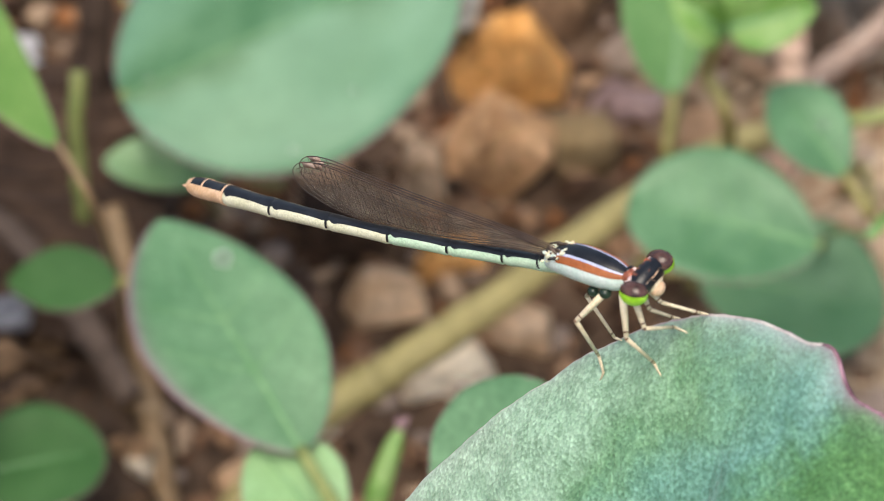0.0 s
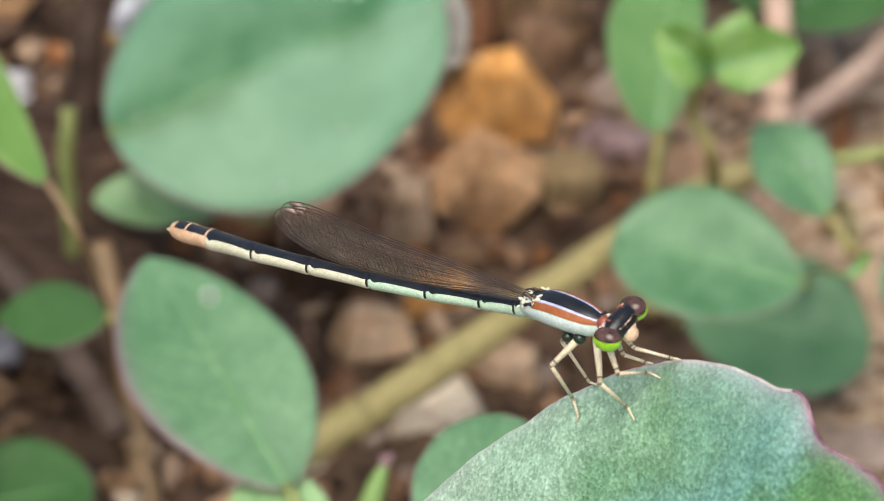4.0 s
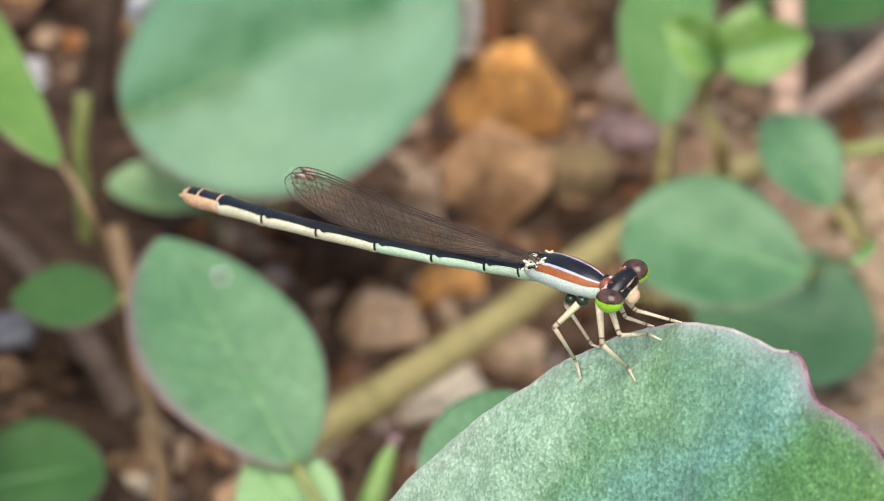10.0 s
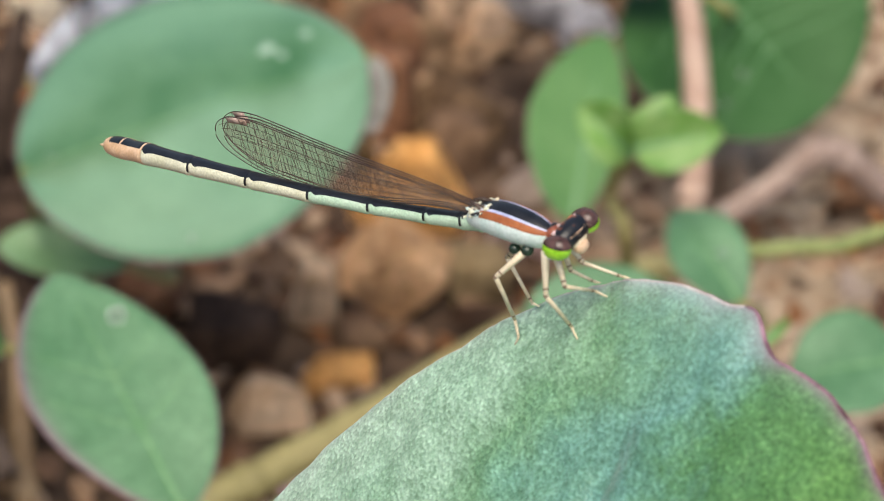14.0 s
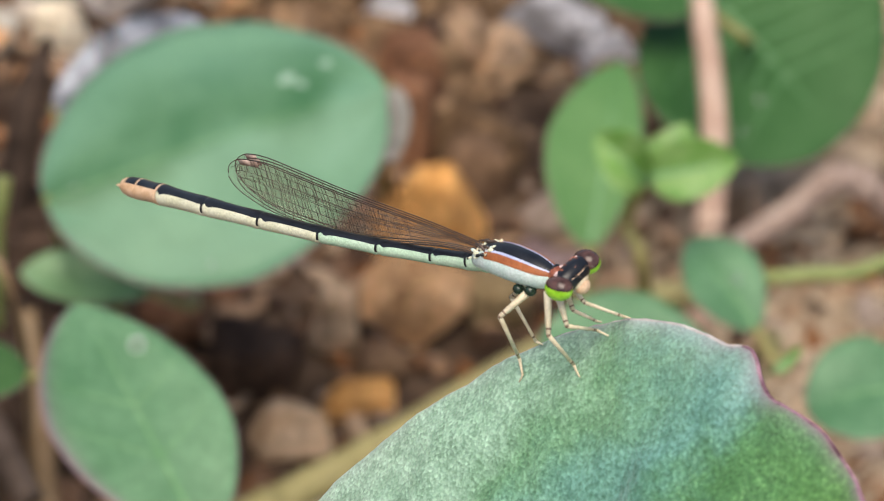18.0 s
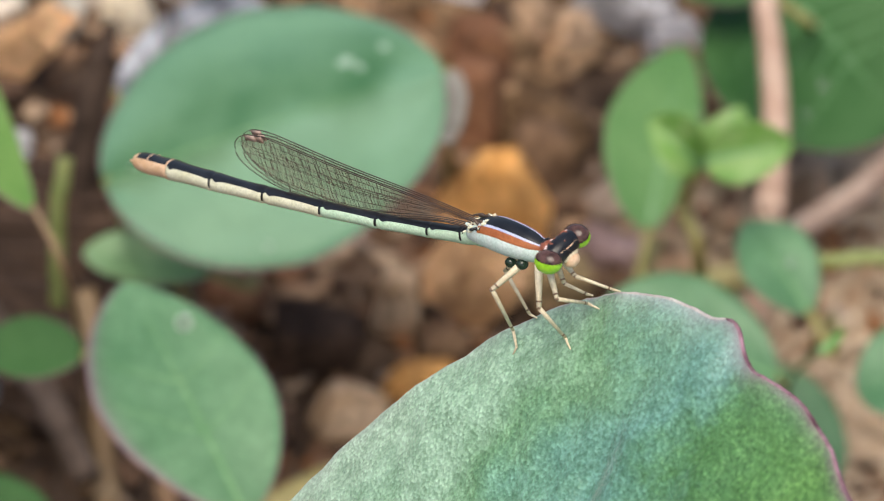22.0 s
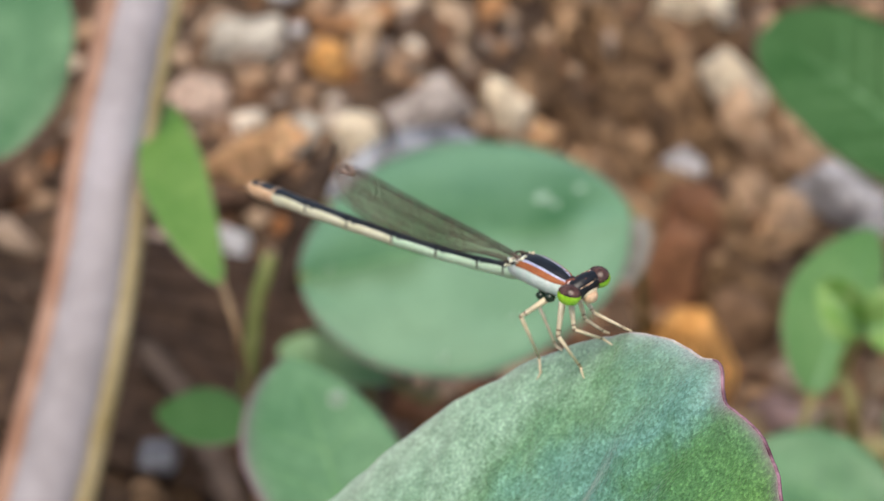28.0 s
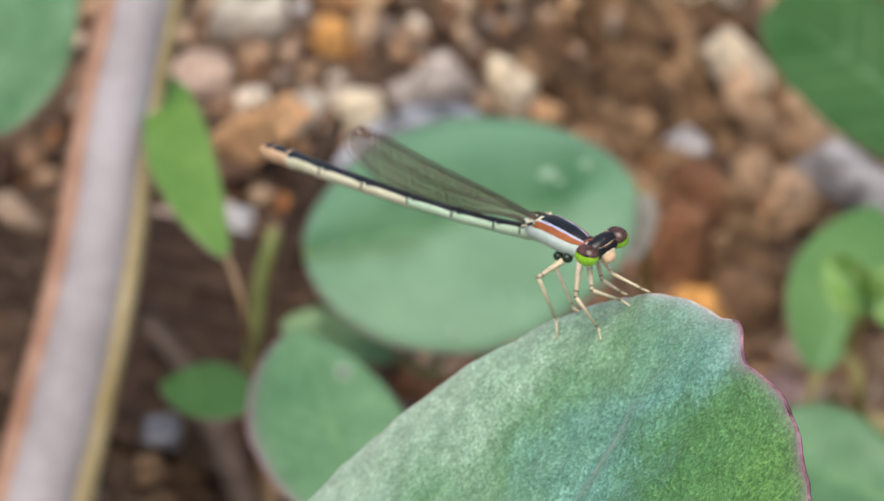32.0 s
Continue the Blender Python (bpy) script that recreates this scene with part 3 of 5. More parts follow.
leaf("glaucous oval leaf with a purple rim and pale rib", (-10.7, 74.9, 64.9), (-22.9, 96.9, 71.3), (6.0, 4.1, 1.2), LEAF_GLAUCOUS, (0.47, 0.72), fore=0.92, slant=-0.085, fold=0.08, curl=0.06, foot=(-12, 120, None), seed=4, stalk=GREEN_STALK, rim_r=0.11, blush=-0.8, veins=3, rib_r=0.9)
leaf("small oval green leaf beside a stalk", (-29.6, 115.8, 49.0), (-41.0, 119.8, 46.0), (0.3, 2.9, 1.6), LEAF_DEEP, (0.45, 0.72), rib=False, foot=(-31, 148, None), seed=5)
leaf("round green leaf low over the soil", (-46.2, 110.2, 29.2), (-32.4, 113.2, 29.8), (1.4, -5.8, -1.5), LEAF_DEEP, (0.55, 0.5), rib_r=0.5, foot=(-52, 136, None), seed=6)
leaf("young light green leaf below an oval leaf", (-8.0, 68.5, 61.2), (-14.6, 77.2, 63.5), (3.2, 3.0, 0.8), LEAF_LIGHT, (0.5, 0.6), foot=(-11, 126, None), seed=7, stalk=GREEN_STALK)
leaf("bluish green leaf half hidden behind a larger leaf", (1.6, 39.9, 87.3), (6.6, 53.9, 90.9), (4.5, -2.0, -0.5), LEAF_GLAUCOUS, (0.55, 0.55), foot=(3, 100, None), seed=8)
leaf("rounded glaucous leaf lying over a darker leaf", (38.0, 127.6, 42.4), (19.3, 132.9, 44.0), (1.9, 7.5, 2.3), LEAF_GLAUCOUS, (0.55, 0.5), foot=(47, 178, None), short=True, seed=9, veins=4, stalk=GREEN_STALK)
leaf("darker green leaf beneath a glaucous leaf", (30.4, 160.4, 12.0), (51.3, 155.0, 10.2), (-2.4, -9.0, -2.7), LEAF_DARKER, (0.55, 0.5), foot=(31, 170, None), seed=10)
leaf("small oval glaucous leaf on a green stalk", (42.2, 139.5, 41.9), (35.5, 150.7, 45.4), (3.4, 3.0, 0.9), LEAF_GLAUCOUS, (0.5, 0.66), foot=(51, 188, None), seed=11)
leaf("upright green leaf behind a sprout", (27.0, 167.7, 31.9), (31.0, 194.5, 41.1), (5.6, -0.1, 0.1), LEAF_MID, (0.46, 0.66), fold=0.2, fore=0.72, back=1.25, foot=(31, 205, None), seed=12)
leaf("large deep green leaf with pale veins", (43.1, 229.4, 34.0), (60.6, 204.3, 25.7), (-13.6, -14.0, -5.4), LEAF_DEEP, (0.45, 0.42), foot=(50, 262, None), seed=13, veins=6)
leaf("large deep green leaf opposite its twin", (42.4, 214.9, 38.2), (13.0, 237.0, 45.6), (4.8, 9.6, 4.0), LEAF_DEEP, (0.5, 0.45), foot=(52, 262, None), seed=17, veins=5)
leaf("rounded green leaf at the edge of the patch", (56.2, 125.7, 46.1), (45.0, 123.0, 45.2), (-0.7, 6.0, 1.8), LEAF_GLAUCOUS, (0.5, 0.5), foot=(69, 178, None), seed=14)
leaf("narrow bright green leaf beside a thick stem", (-33.4, 113.1, 67.2), (-46.9, 139.2, 71.4), (2.75, 1.47, 0.53), LEAF_OLIVE, (0.60, 0.46), fore=0.62, back=1.55, slant=0.06, fold=0.06, curl=0.08, foot=(-33, 134, None), seed=15, rib=False, stalk_r=0.35, stalk=TAN_STALK)
leaf("large glaucous leaf hanging beside a thick stem", (-79.5, 172.6, 72.6), (-66.4, 140.1, 59.8), (-11.0, -2.2, -2.0), LEAF_GLAUCOUS, (0.55, 0.5), foot=(-100, 230, None), seed=16)
leaf("pale withered leaf under a green leaf", (3.2, 165.0, 53.4), (3.8, 155.2, 50.2), (-2.0, -0.7, -0.4), LEAF_PALE, (0.5, 0.5), foot=(4, 222, None), short=True, rim=False, rib=False, seed=18)
leaf("lavender grey withered leaf behind a green leaf", (-33.6, 168.5, 46.1), (-18.0, 180.2, 51.3), (2.2, -3.9, -1.4), LEAF_SLATE, (0.5, 0.55), foot=(-26, 176, None), short=True, rim=False, rib=False, seed=19)


# ---------------------------------------------------------------- stalks and sprouts
def stalk(label, points, radii, mat, category="stalk", group="stalks", name="stalk", strips=(), nodes=(0.3, 0.72)):
    """A bent stalk with the nodes that mark it; strips are (name, label, points, radii, material) along its flanks."""
    pts = [mm(p) for p in points]
    root = thing(name, pts[-1], label, category, group)
    line = smooth_line([p - root.location for p in pts], 8)
    bm = bmesh.new()
    tube(bm, [q + Vector((noise.noise(q * 300), noise.noise(q * 300 + Vector((5, 5, 5))), 0)) * 0.0003 for q in line], [r * 0.001 for r in radii], 14)
    part("shaft", bm, mat, root)
    for f in nodes:
        k = int(f * (len(line) - 1))
        r = radii[min(len(radii) - 1, int(f * len(radii)))] * 0.001
        d = (line[k + 1] - line[k]).normalized()
        bm = bmesh.new()
        tube(bm, [line[k] - d * r * 0.5, line[k], line[k] + d * r * 0.5], [r * 0.95, r * 1.14, r * 0.95], 14)
        part("node", bm, mat, root)
    for nm, lab, sp, sr, sm in strips:
        bm = bmesh.new()
        tube(bm, smooth_line([mm(p) - root.location for p in sp], 8), [r * 0.001 for r in sr], 12)
        part(nm, bm, sm, root, lab)
    return root


DRY_TWIG = plain_material("grey pink dry twig", (0.27, 0.19, 0.155), (0.44, 0.34, 0.29), 0.003, 0.85, 0.15, 0.4)
TWIG = plain_material("olive twig bark", (0.245, 0.215, 0.085), (0.33, 0.285, 0.125), 0.012, relief=0.04)
STEM_PALE = plain_material("lavender white stem skin", (0.31, 0.285, 0.30), (0.42, 0.39, 0.42), 0.012, 0.6, 0.25, 0.06, 0.2)
STEM_PINK = plain_material("pink tan stem flank", (0.30, 0.16, 0.105), (0.43, 0.27, 0.20), 0.006, 0.6, 0.25, 0.06, 0.2)
STEM_OLIVE = plain_material("olive stem flank", (0.28, 0.22, 0.10), (0.42, 0.35, 0.21), 0.008, 0.6, 0.25, 0.06, 0.2)
stalk("olive twig lying across the gravel", [(46, 172, 22.7), (36.2, 166.7, 26.8), (22.3, 159.3, 23.5), (4.8, 144.4, 20.5), (-5.1, 136.7, 18.9), (-14.6, 128.9, 17.0), (-27, 118, 6)], [1.5, 1.8, 2.0, 2.1, 2.1], TWIG, name="twig")
stalk("grey pink twig lying on the gravel", [(44, 194, 12.6), (54.8, 198.8, 18.1), (62.3, 201.7, 21.9), (78, 208, 6)], [1.6, 2.0], DRY_TWIG, name="twig")
stalk("pinkish stalk rising to a large leaf", [(41.5, 209, 44), (41.3, 203.1, 43.2), (43.0, 194.6, 33.3), (43.0, 186.1, 22.4), (42, 180, 4)], [1.3, 1.7, 1.8], PINK_STALK)
stalk("thin green stalk of a small leaf", [(43.1, 147.8, 42.9), (52, 148.5, 43.5), (66, 150, 43), (80, 152, 4)], [0.8, 0.9], GREEN_STALK)
stalk("short green stalk beside the gravel", [(-37.3, 155.8, 45.0), (-38.0, 152.5, 38.3), (-38, 151, 22)], [0.85, 0.85], GREEN_STALK)
stalk("dark woody stalk among the stones", [(-36.6, 189.0, 43.0), (-37.8, 184.0, 39.0), (-38.9, 177.3, 31.6), (-39.6, 168, 18)], [0.7, 1.7, 2.1, 2.0], DARK_STALK)
stalk("tan stalk rising from the soil", [(-33.4, 142, 37.5), (-31.0, 133.3, 26.5), (-28, 122, 10)], [1.1, 1.5], TAN_STALK)
stalk("thick pinkish white stem of a succulent plant", [(-51.0, 147.4, 89.5), (-50.4, 139.9, 79.9), (-50.2, 132.3, 70.2), (-49.2, 121.4, 56.2), (-49.6, 110.3, 42.0), (-50.6, 96, 22), (-51.1, 84, 2)], [3.4, 3.3, 3.4, 3.9, 4.2, 4.4], STEM_PALE, name="stem", group="", nodes=(),
      strips=(("pink_flank", "pink tan flank of the stem", [(-53.6, 145.5, 89.5), (-52.9, 138.0, 79.9), (-52.8, 130.4, 70.2), (-52.2, 119.5, 56.2), (-52.8, 108.4, 42.0), (-53.6, 94, 22), (-54.1, 82, 2)], [1.5, 1.4, 1.4, 1.6, 1.7], STEM_PINK),
              ("olive_flank", "olive green flank of the stem", [(-47.8, 148.4, 89.8), (-47.2, 140.9, 80.2), (-47.1, 133.3, 70.5), (-45.7, 121.8, 56.6), (-45.8, 110.8, 42.4), (-46.8, 96, 22), (-47.4, 84, 2)], [1.1, 1.2, 1.4, 1.8, 1.9], STEM_OLIVE)))
stalk("thin olive stalk of a sprout", [(30.4, 151.0, 52.4), (29.3, 155.1, 44.2), (31.3, 151.8, 40.0), (36, 178, 4)], [0.7, 0.8, 0.8], PETIOLE)
leaf("young curled bright green leaf of a sprout", (30.2, 150.4, 52.0), (24.4, 151.4, 57.0), (1.2, 1.3, 2.4), LEAF_YOUNG, (0.6, 0.55), fold=0.9, curl=0.75, rim=False, seed=21, name="young_leaf", group="sprout leaves")
leaf("young folded bright green leaf of a sprout", (30.5, 149.8, 53.4), (39.4, 150.0, 55.8), (-0.4, 1.9, 2.6), LEAF_YOUNG, (0.42, 0.6), fold=0.55, curl=0.3, rim=False, seed=22, name="young_leaf", group="sprout leaves")
leaf("tiny fresh green leaf of a sprout", (30.4, 150.4, 52.0), (34.0, 153.5, 58.0), (2.3, -0.8, 0.3), LEAF_BRIGHT, (0.5, 0.7), fold=0.3, curl=0.2, rim=False, seed=23, name="young_leaf", group="sprout leaves")
leaf("tiny fresh green leaf beside a glaucous leaf", (36.4, 97.0, 68.2), (38.6, 98.2, 69.4), (0.3, 0.7, 0.7), LEAF_YOUNG, (0.5, 0.7), fold=0.5, curl=0.3, rim=False, seed=24, name="young_leaf", group="sprout leaves", foot=(47, 180, None), stalk=GREEN_STALK, stalk_r=0.3, short=True)


def flower_bud():
    root = thing("flower_bud", mm((-5.9, 74.7, 55.8)), "closed green flower bud with a pink tip", "flower bud")
    to = lambda p: mm(p) - root.location
    bm = bmesh.new()
    tube(bm, smooth_line([to(p) for p in ((-3.0, 80.0, 62.6), (-3.6, 79.2, 61.5), (-4.9, 76.9, 58.7), (-5.9, 74.7, 55.8))]), [0.0003, 0.0008, 0.0011, 0.0007], 10)
    part("bud", bm, LEAF_BRIGHT, root)
    for dx in (-0.5, 0.0, 0.5):
        bm = bmesh.new()
        tube(bm, [to((-3.1, 79.9, 62.4)), to((-2.8 + dx, 80.3, 63.6))], [0.00035, 0.00012], 6)
        part("petal_tip", bm, RIM, root, "pink petal tip")
    bm = bmesh.new()
    tube(bm, smooth_line([to((-5.9, 74.7, 55.8)), to((-7, 74, 50)), to((-6, 95, 20)), to((-6, 105, 1))]), [0.0006, 0.0008], 8)
    part("stalk", bm, PETIOLE, root)


flower_bud()


# ---------------------------------------------------------------- stones
def hull(bm, size, points, rng, flat=0.6, angular=0.5):
    """A rounded or angular pebble, as the hull of scattered points with worn edges."""
    vs = []
    for _ in range(points):
        d = Vector((rng.gauss(0, 1), rng.gauss(0, 1), rng.gauss(0, 1))).normalized()
        box = d / max(abs(d.x), abs(d.y), abs(d.z))
        q = d.lerp(box, angular) * (0.72 + 0.28 * rng.random())
        vs.append(bm.verts.new((q.x * size[0] / 2, q.y * size[1] / 2, q.z * size[2] / 2)))
    bmesh.ops.convex_hull(bm, input=vs)
    loose = [v for v in bm.verts if not v.link_faces]
    bmesh.ops.delete(bm, geom=loose, context="VERTS")
    bmesh.ops.bevel(bm, geom=bm.edges[:], offset=min(size) * 0.05, segments=1, affect="EDGES", clamp_overlap=True)
    return bm


TAKEN = []


def stone(label, place, size, tint, seed, taper=0.2, skew=0.0, turn=0, lean=0, round_=0.16, up=0.0):
    """A broken stone: a block with its corners knocked about, worn edges and a chipped face. size: width, depth and height in millimetres;
    taper narrows its top, skew pushes the top aside, lean tips it over."""
    rng = random.Random(seed)
    w, d, h = (v * 0.001 for v in size)
    bm = bmesh.new()
    bmesh.ops.create_cube(bm, size=1.0)
    for v in bm.verts:
        top = v.co.z > 0
        x = v.co.x * (1 - taper if top else 1.0) + (skew if top else 0.0) + rng.uniform(-0.09, 0.09)
        y = v.co.y * (1 - 0.6 * taper if top else 1.0) + rng.uniform(-0.12, 0.12)
        v.co = (x * w, y * d, (v.co.z + rng.uniform(-0.12, 0.12)) * h)
    bmesh.ops.bevel(bm, geom=bm.edges[:], offset=min(w, d, h) * round_, segments=2, profile=0.6, affect="EDGES", clamp_overlap=True)
    bmesh.ops.triangulate(bm, faces=bm.faces[:])
    bmesh.ops.subdivide_edges(bm, edges=bm.edges[:], cuts=2, use_grid_fill=True)
    bm.normal_update()
    rough = 0.0002 if round_ < 0.1 else 0.0011
    for v in bm.verts:
        q = v.co + Vector((seed, 0, 0))
        v.co += v.normal * (rough * noise.noise(q * 190) + 0.0003 * noise.noise(q * 620))
    tilt = pose(0, 0, 0, rng.uniform(-8, 12), lean, turn)
    bmesh.ops.transform(bm, matrix=tilt, verts=bm.verts[:])
    low = min(v.co.z for v in bm.verts)
    ob = new("stone", mesh_of("stone", bm, STONE[tint], True))
    x, y = place[0] * 0.001, place[1] * 0.001
    ob.location = (x, y, ground_height(x, y) - low - 0.001 + up * 0.001)
    tagged(ob, label, "stone", "gravel stones")
    TAKEN.append((x, y, max(w, d) * 0.6))
    return ob


for k, (label, place, size, tint, taper, skew, turn, lean, round_) in enumerate([
    ("angular orange brick fragment on the gravel", (10.5, 209), (15, 8, 11.5), "orange", 0.66, 0.04, 2, 0, 0.05),
    ("tan angular stone below an orange one", (7.8, 188), (9.5, 7, 8.5), "apricot", -0.1, 0.1, 12, 38, 0.06),
    ("squarish olive brown stone in the gravel", (18.6, 192.5), (7, 6, 7), "olive", 0.05, 0, 10, 0, 0.10),
    ("mauve flat stone on gravel", (25.8, 204), (9.5, 5, 4), "mauve", 0.2, 0, -14, 10, 0.2),
    ("upright pale tan stone in shade", (-1.6, 183.5), (5.6, 5, 9), "sand", 0.35, 0.1, 8, -4, 0.2),
    ("orange stone under a twig", (2.6, 172), (8.5, 4, 4), "orange", 0.3, 0, 5, 0, 0.15),
    ("light brown stone under a twig", (8.7, 162.5), (10.5, 5, 5), "sand", 0.2, 0.1, -25, 0, 0.15),
    ("flat cream stone below a twig", (1.3, 152.5), (11, 5.5, 5), "cream", 0.3, 0, 10, 0, 0.15),
    ("rusty brown stone in shade below a leaf", (-21.5, 182.5), (10, 5, 5.5), "rust", 0.2, 0, 0, 0, 0.2),
    ("long orange tan stone leaning on gravel", (-49.8, 204), (6, 6, 13.5), "apricot", 0.1, 0.0, -10, 42, 0.12),
    ("cream rounded stone on brown litter", (-39.2, 222), (6.5, 6, 8), "cream", 0.3, 0, 0, -14, 0.28),
    ("pinkish pale stone on the gravel", (-62.7, 223.5), (9.5, 6, 5.5), "pink", 0.45, 0, 15, 12, 0.3),
    ("long grey stone lying aslant", (-33.8, 240.5), (16, 5.5, 5), "taupe", 0.2, 0, 48, -12, 0.25),
    ("grey cream weathered stone among the gravel", (-25.2, 267.5), (13, 6, 6), "cream", 0.3, 0, -35, 10, 0.28),
    ("orange pink flat stone", (-22.1, 267), (13, 4.5, 4.5), "apricot", 0.2, 0, 5, 4, 0.15),
    ("rusty brown long stone on gravel", (6.1, 233.6), (9.5, 10, 11), "rust", 0.25, 0.05, -8, 0, 0.2),
    ("rusty brown stone among soil crumbs", (7.5, 246), (8, 9, 9), "rust", 0.2, 0, 14, 0, 0.2),
    ("cream oblong stone among the gravel", (9.6, 287.5), (7, 6, 13), "cream", 0.1, 0, 0, -46, 0.28),
    ("white chipped stone among the gravel", (4.4, 266), (6, 5, 5.5), "slab", 0.3, 0, 10, 20, 0.15),
    ("light grey rough slab", (28.0, 262), (14, 7, 7.5), "slab", 0.3, 0.1, -18, 12, 0.2),
    ("bluish grey broken stone", (36.0, 257), (10, 6, 6), "slab", 0.35, -0.1, 24, -10, 0.2),
    ("tan crumbly stone beside a grey slab", (21, 255), (7, 6, 6), "tan", 0.3, 0, 30, 18, 0.2),
    ("long tan weathered stone lying aslant", (14, 274), (6, 7, 16), "tan", 0.2, 0, 12, -34, 0.12),
    ("pinkish tan rough stone", (22.3, 277), (7, 6, 10), "tan", 0.25, 0, 0, -20, 0.15),
    ("small white quartz pebble", (-49.2, 188.0), (6, 5, 6), "white", 0.2, 0, 0, 0, 0.28),
    ("oblong white quartz pebble on soil", (-47.2, 180.5), (4.2, 4.5, 7), "white", 0.2, 0, 20, 8, 0.28),
    ("pale pebble beside a tan stalk", (-31.0, 125.1), (2.6, 2.2, 3), "cream", 0.2, 0, 0, 0, 0.25),
    ("pinkish stone below a narrow leaf", (-56.1, 181), (8, 4.5, 4.5), "pink", 0.2, 0, 0, 14, 0.2),
    ("orange brown stone on the heap", (-48.4, 242), (7.0, 5, 5.5), "orange", 0.3, 0, 0, 0, 0.2),
    ("pale stone wedged in the heap", (-46.6, 215.5), (5.5, 5, 6.5), "pale", 0.2, 0, 0, 30, 0.22),
    ("brown lump of earth behind a leaf", (16.4, 226), (10, 8, 8), "brown", 0.25, 0, 0, 0, 0.25),
    ("tan brown stone among soil crumbs", (15, 256), (9, 8, 9), "tan", 0.3, 0, 30, 12, 0.2),
    # dark block added to darken a shadowed gap between stones
    ("dark stone for a shadowed gap in the gravel", (11, 255), (9, 8, 8), "dark", 0.3, 0, 0, 0, 0.2),
    ("cream stone at the top of the heap", (-61.0, 244), (11, 6, 6), "pale", 0.2, 0, 12, 0, 0.2),
    ("tan upright stone on the heap", (-44.4, 247), (4.5, 4.5, 9), "sand", 0.2, 0, 0, 6, 0.2),
    # dark block added where the ground lies in the big leaf's shadow
    ("dark brown stone for the shade below a leaf", (-11, 176), (12, 8, 6), "dark", 0.2, 0, 0, 0, 0.2),
    ("brown stone beside an upright pale one", (4, 178.5), (6, 5, 5), "brown", 0.3, 0, 20, 0, 0.2),
    ("grey brown stone beside the sand", (31, 226), (9, 6, 6), "brown", 0.3, 0, -20, 0, 0.2),
    ("round tan pebble beside a stalk", (52.1, 220), (8, 7, 7), "tan", 0.3, 0, 0, 0, 0.28),
    ("tan chipped stone in the shade of a leaf", (-6.0, 165), (8.5, 5, 6), "sand", 0.3, 0.1, 20, 10, 0.14),
    ("pale tan pebble in the shade of a leaf", (-15.0, 164), (5, 4, 4.5), "tan", 0.3, 0, -15, 0, 0.22),
    ("bright cream stone at the back of the gravel", (-0.2, 321.6), (14, 8, 8), "cream", 0.3, 0, -20, 8, 0.24),
    ("small pale pebble under a twig", (-13, 143), (4.5, 3, 3), "cream", 0.3, 0, 30, 0, 0.25),
    ("small tan pebble under a leaf", (-17, 137), (6, 4, 3.5), "sand", 0.3, 0, -20, 0, 0.25),
    ("small brown pebble under a leaf", (-22, 132), (5, 4, 3.5), "tan", 0.3, 0, 40, 0, 0.25),
]):
    stone(label, place, size, tint, 40 + k, taper, skew, turn, lean, round_)
stone("pale grey pebble on dark bark", (-44.4, 134.8), (4.4, 3.2, 2.8), "slate", 91, 0.2, 0, 0, 0, 0.28, up=4.5)


# ---------------------------------------------------------------- marks and dew on the leaves
TAKEN.append((0.041, 0.160, 0.014))
stalk("grey brown dry stick lying on bark", [(-50, 150, 33), (-42.5, 141.5, 32.5), (-36, 131, 31), (-31, 124, 27)], [1.2, 1.5, 1.5], DRY_STICK, name="twig")


def bark(label, place, size, turn, seed):
    """A curled plate of bark lying on the soil."""
    root = thing("bark", mm(place), label, "bark", "bark pieces")
    root.matrix_basis = pose(*mm(place), *turn)
    rng = random.Random(seed)
    bm = bmesh.new()
    nx, ny = 26, 16
    rows = []
    for side in (0, 1):
        grid = []
        for i in range(nx + 1):
            for j in range(ny + 1):
                u, v = i / nx - 0.5, j / ny - 0.5
                rag = 1 + 0.12 * noise.noise(Vector((v * 7, seed, 0.5))) if abs(u) > 0.4 else 1.0
                x, y = u * size[0] * rag, v * size[1] * (1 + 0.1 * noise.noise(Vector((u * 6, seed, 3.5))))
                z = -size[2] * 4 * v * v + 0.5 * noise.noise(Vector((x * 0.12, y * 0.9, seed))) + 0.35 * noise.noise(Vector((x * 0.3, y * 2.0, seed + 4)))
                grid.append(bm.verts.new(Vector((x, y, z - 1.6 * side)) * 0.001))
        rows.append(grid)
    w = ny + 1
    for i in range(nx):
        for j in range(ny):
            for side in (0, 1):
                g = rows[side]
                bm.faces.new((g[i * w + j], g[(i + 1) * w + j], g[(i + 1) * w + j + 1], g[i * w + j + 1]))
    a, b = rows
    for i in range(nx):
        for j in (0, ny):
            bm.faces.new((a[i * w + j], a[(i + 1) * w + j], b[(i + 1) * w + j], b[i * w + j]))
    for j in range(ny):
        for i in (0, nx):
            bm.faces.new((a[i * w + j], a[i * w + j + 1], b[i * w + j + 1], b[i * w + j]))
    part("plate", bm, BARK, root)
    for k in range(5):
        y = (-0.4 + 0.2 * k) * size[1]
        bm = bmesh.new()
        tube(bm, [Vector((x * size[0], y + 0.6 * noise.noise(Vector((x * 5, k, seed))), -size[2] * 4 * (y / size[1]) ** 2 + 0.25)) * 0.001 for x in (-0.46, -0.3, -0.15, 0, 0.15, 0.3, 0.46)], [0.0003, 0.0006, 0.0003], 6, 0.6)
        part("ridge", bm, BARK, root)


bark("dark brown plate of bark on the soil", (-47.3, 170, 29.5), (31, 22, 2.4), (7, 6, 8), 3)
